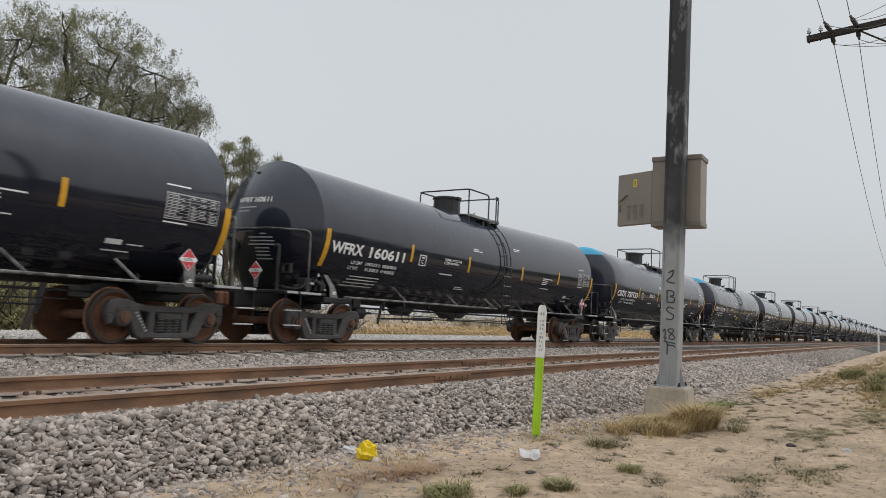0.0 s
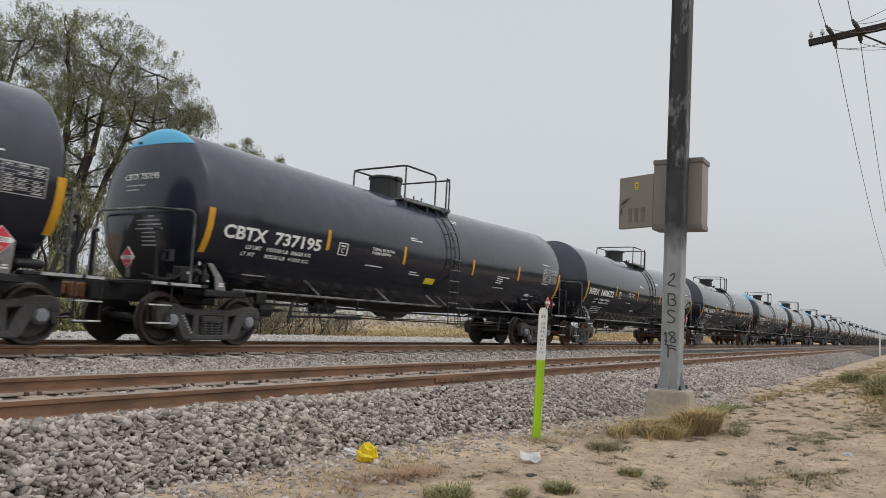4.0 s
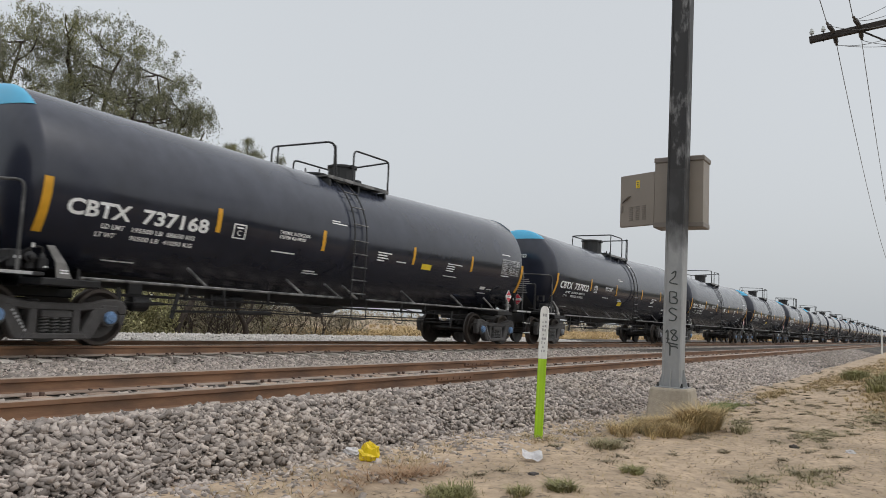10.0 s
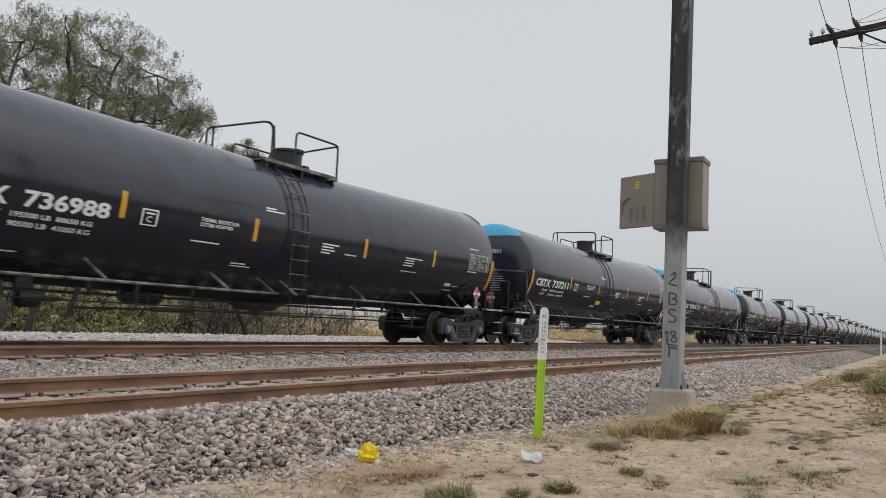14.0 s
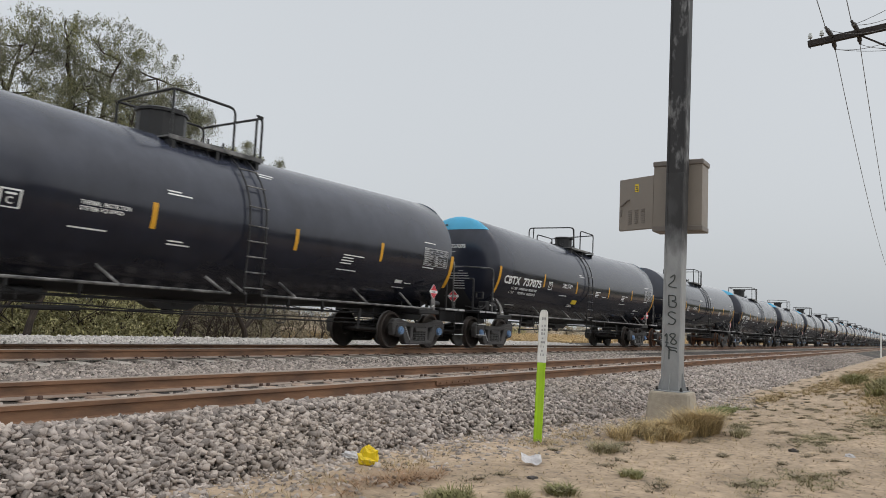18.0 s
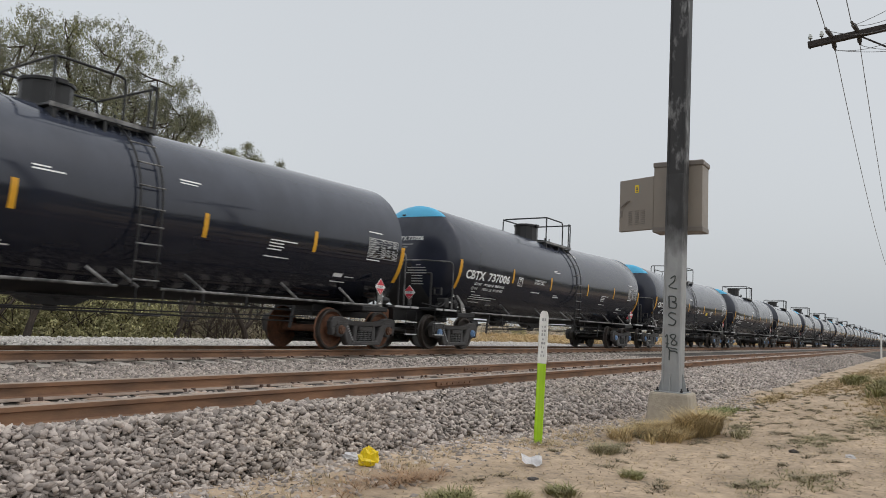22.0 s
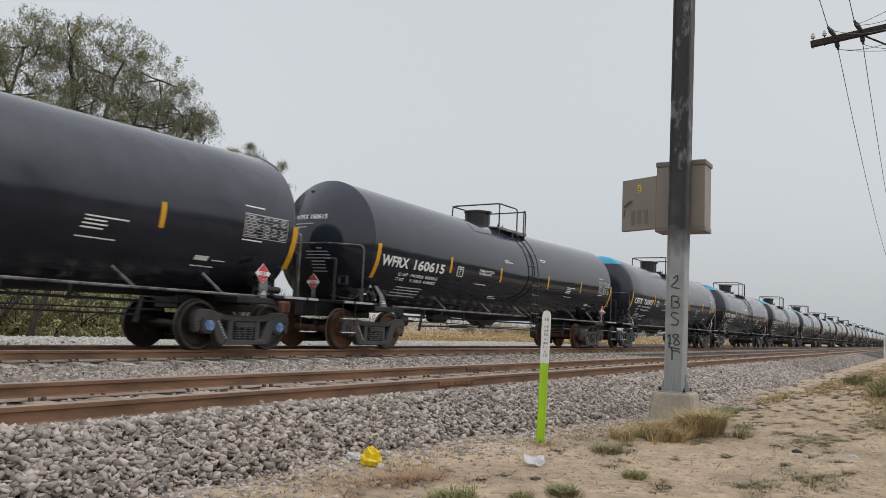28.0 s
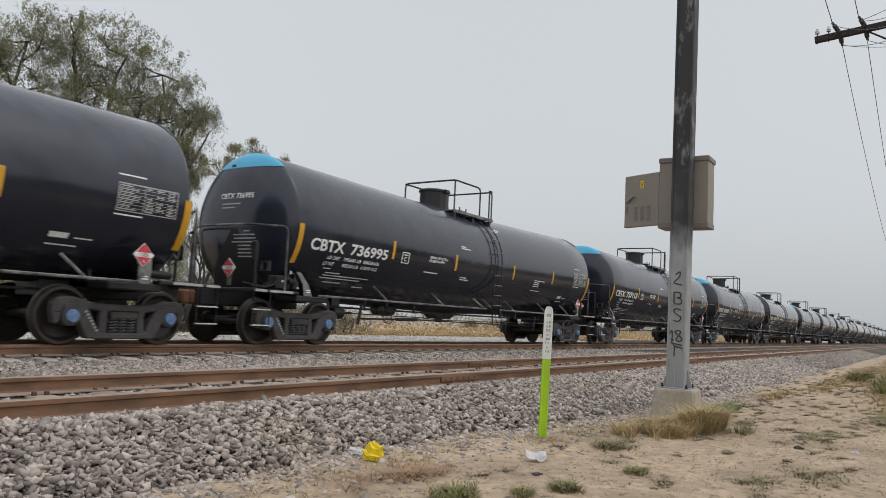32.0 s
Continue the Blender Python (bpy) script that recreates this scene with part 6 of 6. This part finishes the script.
for i, x in enumerate((11.2, 12.3, 13.4, 14.5, 15.6, 16.7, 17.9, 19.1, 20.2, 21.3, 22.4)):
    shrub("grey green undergrowth between the tree trunks", (x, 24.0 + rg.uniform(-0.4, 0.4), -0.5), 1.15, rg.uniform(2.5, 3.3), 1000, LEAF_HANG if i % 2 else LEAF, 240 + i, long=0.085)


def bare_trunk(at, lean, h, seed):
    """A leaning, forked trunk with its bare lower limbs."""
    rng = random.Random(seed)
    t = thing("leaning_trunk", "dark leaning tree trunk with bare forked limbs", "tree trunk", pose(*at))
    s, tips = Shape(), []
    pts = [(0, 0, -0.1), (lean * 0.2, 0, h * 0.3), (lean * 0.65, 0.1, h * 0.65), (lean, 0.15, h)]
    s.tube(pts, [0.12, 0.085, 0.07, 0.045], 9)
    for k in range(5):
        twig_points(s, rng, Vector(pts[rng.choice((1, 2, 2, 3))]), Vector((rng.uniform(-1, 1), rng.uniform(-0.4, 0.4), rng.uniform(0.3, 1))).normalized(), h * 0.4, 0.05, 2, tips)
    part("trunk", s, BARK, t, smooth=True)
    return t


bare_trunk((11.05, 19.75, -0.5), 0.9, 2.6, 101)
bare_trunk((10.3, 19.9, -0.5), -0.4, 2.4, 102)
bare_trunk((15.7, 19.75, -0.5), 1.3, 2.5, 103)
bare_trunk((18.9, 19.75, -0.5), -1.1, 2.2, 104)
for i, (x, y, h) in enumerate(((17.3, 20.5, 1.6), (18.2, 20.6, 1.7), (18.9, 20.9, 1.4))):
    shrub("bare tangled dry bush", (x, y, -0.5), 1.0, h, 0, LEAF_DRY, 80 + i)
for i, (x, y) in enumerate(((20.5, 25.2), (22.2, 25.6), (23.9, 25.4), (25.4, 26.2))):
    shrub("tall grey brown brush behind the tracks", (x, y, -0.5), 1.3, 3.3, 900, LEAF_DRY, 130 + i, long=0.065)
for i in range(26):
    x = 38 + i * 9 + rg.uniform(-3, 3)
    shrub("low dusty green shrub far beyond the tracks", (x, rg.uniform(32, 70) + i * 2.0, -0.5), rg.uniform(0.8, 1.6), rg.uniform(0.8, 1.7), 160, LEAF_DRY if i % 3 else LEAF_GREEN, 90 + i, long=0.2)


def blades(name, spots, mat, label, height, spread=0.5, per=14, wide=0.004, seed=3, category="grass"):
    """Tufts of thin bent blades, one mesh."""
    rng = np.random.default_rng(seed)
    spots = np.repeat(np.asarray(spots, float), per, axis=0)
    n = len(spots)
    a = rng.uniform(0, 2 * np.pi, n)
    out = np.stack([np.cos(a), np.sin(a), np.zeros(n)], 1)
    h = height * rng.uniform(0.4, 1.15, (n, 1))
    base = spots + out * rng.uniform(0, 0.05, (n, 1))
    mid = base + out * h * spread * 0.4 + np.array([0, 0, 0.65]) * h
    tip = mid + out * h * spread * 0.7 + np.array([0, 0, 1]) * h * rng.uniform(-0.1, 0.4, (n, 1))
    side = np.stack([-np.sin(a), np.cos(a), np.zeros(n)], 1) * wide
    v = np.concatenate([np.stack([base - side, base + side, mid + side * 0.8, mid - side * 0.8], 1), np.stack([mid - side * 0.8, mid + side * 0.8, tip + side * 0.15, tip - side * 0.15], 1)])
    return tagged(quads(name, v, mat, label, None, category), kind="stuff")


def around(x, y, rx, ry, n, seed, height=dirt):
    r = random.Random(seed)
    out = []
    for k in range(n):
        a, b = r.gauss(0, 0.45), r.gauss(0, 0.45)
        out.append((x + a * rx, y + b * ry, height(x + a * rx, y + b * ry) - 0.005))
    return out


blades("dry_grass", around(9.5, 2.19, 0.24, 0.12, 130, 1) + around(9.2, 2.28, 0.22, 0.12, 60, 2), TUFT, "tawny dry grass tuft at the foot of the concrete block", 0.30, 0.9, 20, 0.003, 5)
blades("mixed_grass", around(9.0, 2.62, 0.35, 0.22, 150, 4) + around(8.65, 2.45, 0.3, 0.2, 110, 3) + around(9.35, 2.45, 0.25, 0.15, 60, 31) + around(8.35, 2.8, 0.3, 0.15, 24, 30), TUFT, "low yellow grass before the concrete block", 0.15, 1.1, 18, 0.003, 25)
blades("olive_grass", around(8.75, 2.6, 0.4, 0.22, 55, 41) + around(7.2, 2.6, 0.24, 0.12, 40, 42) + around(9.7, 1.85, 0.35, 0.14, 20, 43), PATH_WEED, "olive green grass tufts before the concrete block", 0.10, 1.1, 12, 0.0035, 26)
blades("dry_stubble", around(7.0, 3.2, 0.35, 0.25, 30, 6) + around(5.1, 3.45, 0.6, 0.35, 26, 7) + around(3.9, 3.5, 0.7, 0.35, 22, 8) + around(6.0, 3.65, 1.6, 0.25, 26, 9) + around(8.2, 3.2, 1.0, 0.5, 60, 10),
       STRAW, "short broken dry stubble at the ballast's foot", 0.06, 1.7, 9, 0.0025, 6)
blades("dead_stalks", around(4.72, 3.15, 0.35, 0.13, 46, 32) + around(4.3, 3.3, 0.5, 0.2, 20, 33), TWIG_RED, "flattened reddish dead stalks on the dirt", 0.07, 2.6, 8, 0.003, 36)
blades("weeds", around(4.37, 2.63, 0.2, 0.15, 70, 11) + around(4.75, 2.3, 0.10, 0.06, 14, 12) + around(5.12, 2.16, 0.12, 0.09, 34, 13) + around(6.13, 1.97, 0.15, 0.08, 22, 14),
       WEED, "low dusty green weed clumps on the dirt", 0.065, 1.1, 14, 0.004, 7)
blades("green_patch", around(12.1, 2.62, 0.8, 0.17, 230, 15), GREEN_WEED, "patch of green weeds behind the concrete block", 0.07, 1.2, 14, 0.005, 37)
blades("path_weeds", around(9.9, 1.0, 0.8, 0.3, 150, 17) + around(12.3, 0.55, 1.6, 0.3, 220, 29) + around(10.6, 2.0, 0.7, 0.2, 60, 38) + around(7.0, 0.75, 0.5, 0.3, 70, 39) + around(6.5, 1.1, 0.3, 0.16, 36, 40),
       PATH_WEED, "thin trodden grass on the sandy path", 0.03, 1.6, 10, 0.004, 38)
blades("bank_grass", around(24, 1.2, 5, 0.6, 420, 18) + around(17.5, 0.55, 4, 0.6, 420, 19) + around(33, 1.4, 7, 0.9, 380, 20) + around(14, 0.1, 3, 0.4, 200, 27) + around(16.4, 2.5, 1.6, 0.2, 150, 44) + around(21, 2.1, 4, 0.4, 220, 45) + around(30, 1.9, 9, 0.4, 420, 46) + around(50, 1.6, 14, 0.7, 420, 47), STRAW, "low faded grass on the bank beside the path", 0.06, 1.1, 12, 0.006, 8)
blades("bank_weeds", around(24.6, 1.6, 0.9, 0.22, 260, 21) + around(19, 0.5, 2.5, 0.4, 260, 22), WEED, "green weeds on the bank beside the path", 0.26, 0.8, 14, 0.008, 9)
rt = random.Random(52)
clumps = []
for k in range(420):
    x, y = 5.0 + 30 * rt.random() ** 1.3, rt.uniform(-0.3, 3.0)
    if rt.random() < 0.35 + 0.65 * min(1, max(0, (x - 6) / 4)) and y < toe(x):
        clumps += around(x, y, rt.uniform(0.05, 0.26), rt.uniform(0.03, 0.1), rt.randint(4, 18), 900 + k)
blades("trodden_weeds", clumps, DARK_WEED, "small dark trodden weeds and dead leaves on the path", 0.026, 1.9, 9, 0.004, 39)
blades("field_straw", [(x, y, dirt(x, y)) for x, y in ((rg.uniform(25.5, 56), rg.uniform(19.8, 27)) for k in range(3400))] + [(x, y, dirt(x, y)) for x, y in ((rg.uniform(60, 200), rg.uniform(24, 50)) for k in range(2600))],
       FIELD_STRAW, "pale yellow dry grass in the field behind the tracks", 0.5, 0.8, 14, 0.014, 10)
blades("field_grass", [(x, y, dirt(x, y)) for x, y in ((rg.uniform(7, 28), rg.uniform(19.4, 24)) for k in range(900))], STRAW, "thin dry grass under the trees behind the tracks", 0.22, 0.9, 10, 0.008, 11)
rl = random.Random(14)
flat = []
for k in range(4200):
    x = 2.8 + 16 * rl.random() ** 1.3
    y = rl.uniform(-0.3, 3.9)
    if noise.noise(Vector((x * 0.8, y * 1.6, 3))) + 0.35 * noise.noise(Vector((x * 3, y * 5, 8))) > 0.02 and y < toe(x) + 0.1:
        flat.append((x, y, dirt(x, y) + 0.004))
tagged(leaves("leaf_litter", flat, LITTER, "dark bits of dead leaves and bark on the dirt", None, long=0.022, wide=0.004, drop=0.0, per=2, strand=0.02, seed=71, category="litter"), kind="stuff")
blades("straw_litter", [(x, y, dirt(x, y) + 0.002) for x, y in ((rg.uniform(3.2, 16), rg.uniform(0.0, 3.4)) for k in range(2600))], STRAW, "bits of dry straw lying on the dirt", 0.03, 2.4, 3, 0.002, 12)


# stands for the pale band beyond the field; its tan holds the distance haze
brush = []
for k in range(5200):
    x, y = rg.uniform(26, 330), rg.uniform(58, 70)
    brush.append((x, y, rg.uniform(-0.4, 1.5 + 0.9 * noise.noise(Vector((x * 0.11, 0, 2))))))
tagged(leaves("far_brush", brush, FAR_BRUSH, "long row of dusty pale brush far across the field", None, long=0.34, wide=0.09, drop=0.4, per=6, strand=0.5, seed=93, category="brush"), kind="stuff")


# ---- litter ----
def crumpled(name, label, at, size, mat, seed, flat=0.4, category="litter"):
    """A crumpled sheet: a rumpled, closed skin."""
    s, rings = Shape(), []
    n, m = 9, 14
    for i in range(n):
        a = math.pi * (i + 0.5) / n
        ring = []
        for j in range(m):
            b = 2 * math.pi * j / m
            d = Vector((math.sin(a) * math.cos(b), math.sin(a) * math.sin(b), math.cos(a)))
            k = 1 + 0.55 * noise.noise(d * 2.3 + Vector((seed, 0, 0))) + 0.2 * noise.noise(d * 6 + Vector((0, seed, 0)))
            ring.append((d.x * size[0] * k, d.y * size[1] * k, max(-0.01, (d.z + 0.35) * size[2] * k)))
        rings.append(ring)
    ob = part(name, s.rings(rings), mat, None, label)
    ob.matrix_basis = pose(*at)
    return tagged(ob, "", category)


crumpled("plastic_bag", "crumpled yellow plastic bag on the stony edge", (4.93, 3.72, dirt(4.93, 3.72) + 0.012, 0, 0, 20), (0.058, 0.088, 0.088), BAG_YELLOW, 3.0, category="plastic bag")
crumpled("plastic_scrap", "small pale crumpled plastic scrap beside the ballast", (5.0, 3.95, dirt(5, 3.95) + 0.02), (0.05, 0.09, 0.03), LITTER_WHITE, 5.0)
s = Shape()
rows = []
for i in range(7):
    rows.append([(0.062 * (i / 3 - 1), 0.085 * (j / 4 - 1), 0.02 + 0.035 * noise.noise(Vector((i * 0.4, j * 0.35, 2.0))) + 0.035 * abs(j / 4 - 1) ** 2) for j in range(9)])
lit = part("paper_scrap", s.rings(rows, caps=False, closed=False), LITTER_WHITE, None, "torn dusty white plastic sheet on the dirt")
lit.matrix_basis = pose(5.95, 2.79, dirt(5.95, 2.79) + 0.02, 4, -24, 30)
tagged(lit, "", "litter")
crumpled("dark_scrap", "dark torn scrap lying on the dirt", (5.46, 2.54, dirt(5.46, 2.54)), (0.06, 0.035, 0.010), LITTER_DARK, 7.0)
crumpled("dark_clod", "dark clod lying on the sandy path", (8.66, 1.12, dirt(8.66, 1.12)), (0.035, 0.045, 0.022), LITTER_DARK, 8.0)
crumpled("white_scrap", "small white scrap lying on the sandy path", (8.7, 0.61, dirt(8.7, 0.61)), (0.035, 0.045, 0.022), LITTER_WHITE, 9.0)
far = thing("trackside_post", "small white trackside post far along the line", "post", pose(70.0, 2.7, -0.4))
part("post", Shape().box(-0.06, 0.06, -0.06, 0.06, 0.0, 1.95, 0.01), MARKER_WHITE, far)


# ---- the row of dark trees across the path, behind the camera ----
rb = random.Random(9)
hedge = []
for k in range(5200):
    x, y = rb.uniform(-60, 260), rb.uniform(-22, -17)
    hedge.append((x, y, rb.uniform(-0.4, 4.6 + 1.6 * noise.noise(Vector((x * 0.13, 0, 4))))))
tagged(leaves("hedge_row", hedge, LEAF_GREEN, "dense dark row of trees across the sandy path", None, long=0.8, wide=0.24, drop=0.5, per=5, strand=0.7, seed=91, category="hedge"), kind="stuff")


def motions():
    """The train rolls past; every wheel turns with it."""
    run = [(0, 11.96), (1, 2.03), (2, -7.81), (3, -17.57), (4, -27.6), (5, -37.3), (6, -46.89), (7, -56.46), (8, -66.11), (9, -75.61), (10, -85.16), (11, -94.75), (12, -104.28), (13, -113.86), (14, -123.45), (15, -133.1), (16, -142.75), (17, -152.42), (18, -162.06), (19, -171.69), (20, -181.39), (21, -191), (22, -200.73), (23, -210.5), (24, -220.22), (25, -229.91), (26, -239.6), (27, -249.4), (28, -259.09), (29, -268.86), (30, -278.65), (31, -288.47), (32, -298.14)]
    for i, car in enumerate(TRAIN):
        walk(car, [(t, pose(x + 7.918 + (i - 1) * PITCH, TRAIN_Y, 0)) for t, x in run])
    ts, xs = [t for t, x in run], [x for t, x in run]
    turn = [(k / 15, pose(0, 0, 0, 0, math.degrees((np.interp(k / 15, ts, xs) - xs[0]) / WHEEL_R), 0)) for k in range(481)]
    back = [(t, pose(0, 0, 0, 0, 0, 0) @ m.inverted()) for t, m in turn]
    wheels, caps = [], []
    for car in TRAIN:
        for o in car.children_recursive:
            if o.name.split(".")[0] in ("wheel", "axle", "bearing_cap"):
                (caps if o.matrix_parent_inverse.to_3x3()[0][0] < 0 else wheels).append(o)
    for group, rows in ((wheels, turn), (caps, back)):
        walk(group[0], rows)
        keys = group[0].animation_data
        for o in group[1:]:
            o.rotation_mode = "QUATERNION"
            o.animation_data_create()
            o.animation_data.action = keys.action
            o.animation_data.action_slot = keys.action_slot


motions()
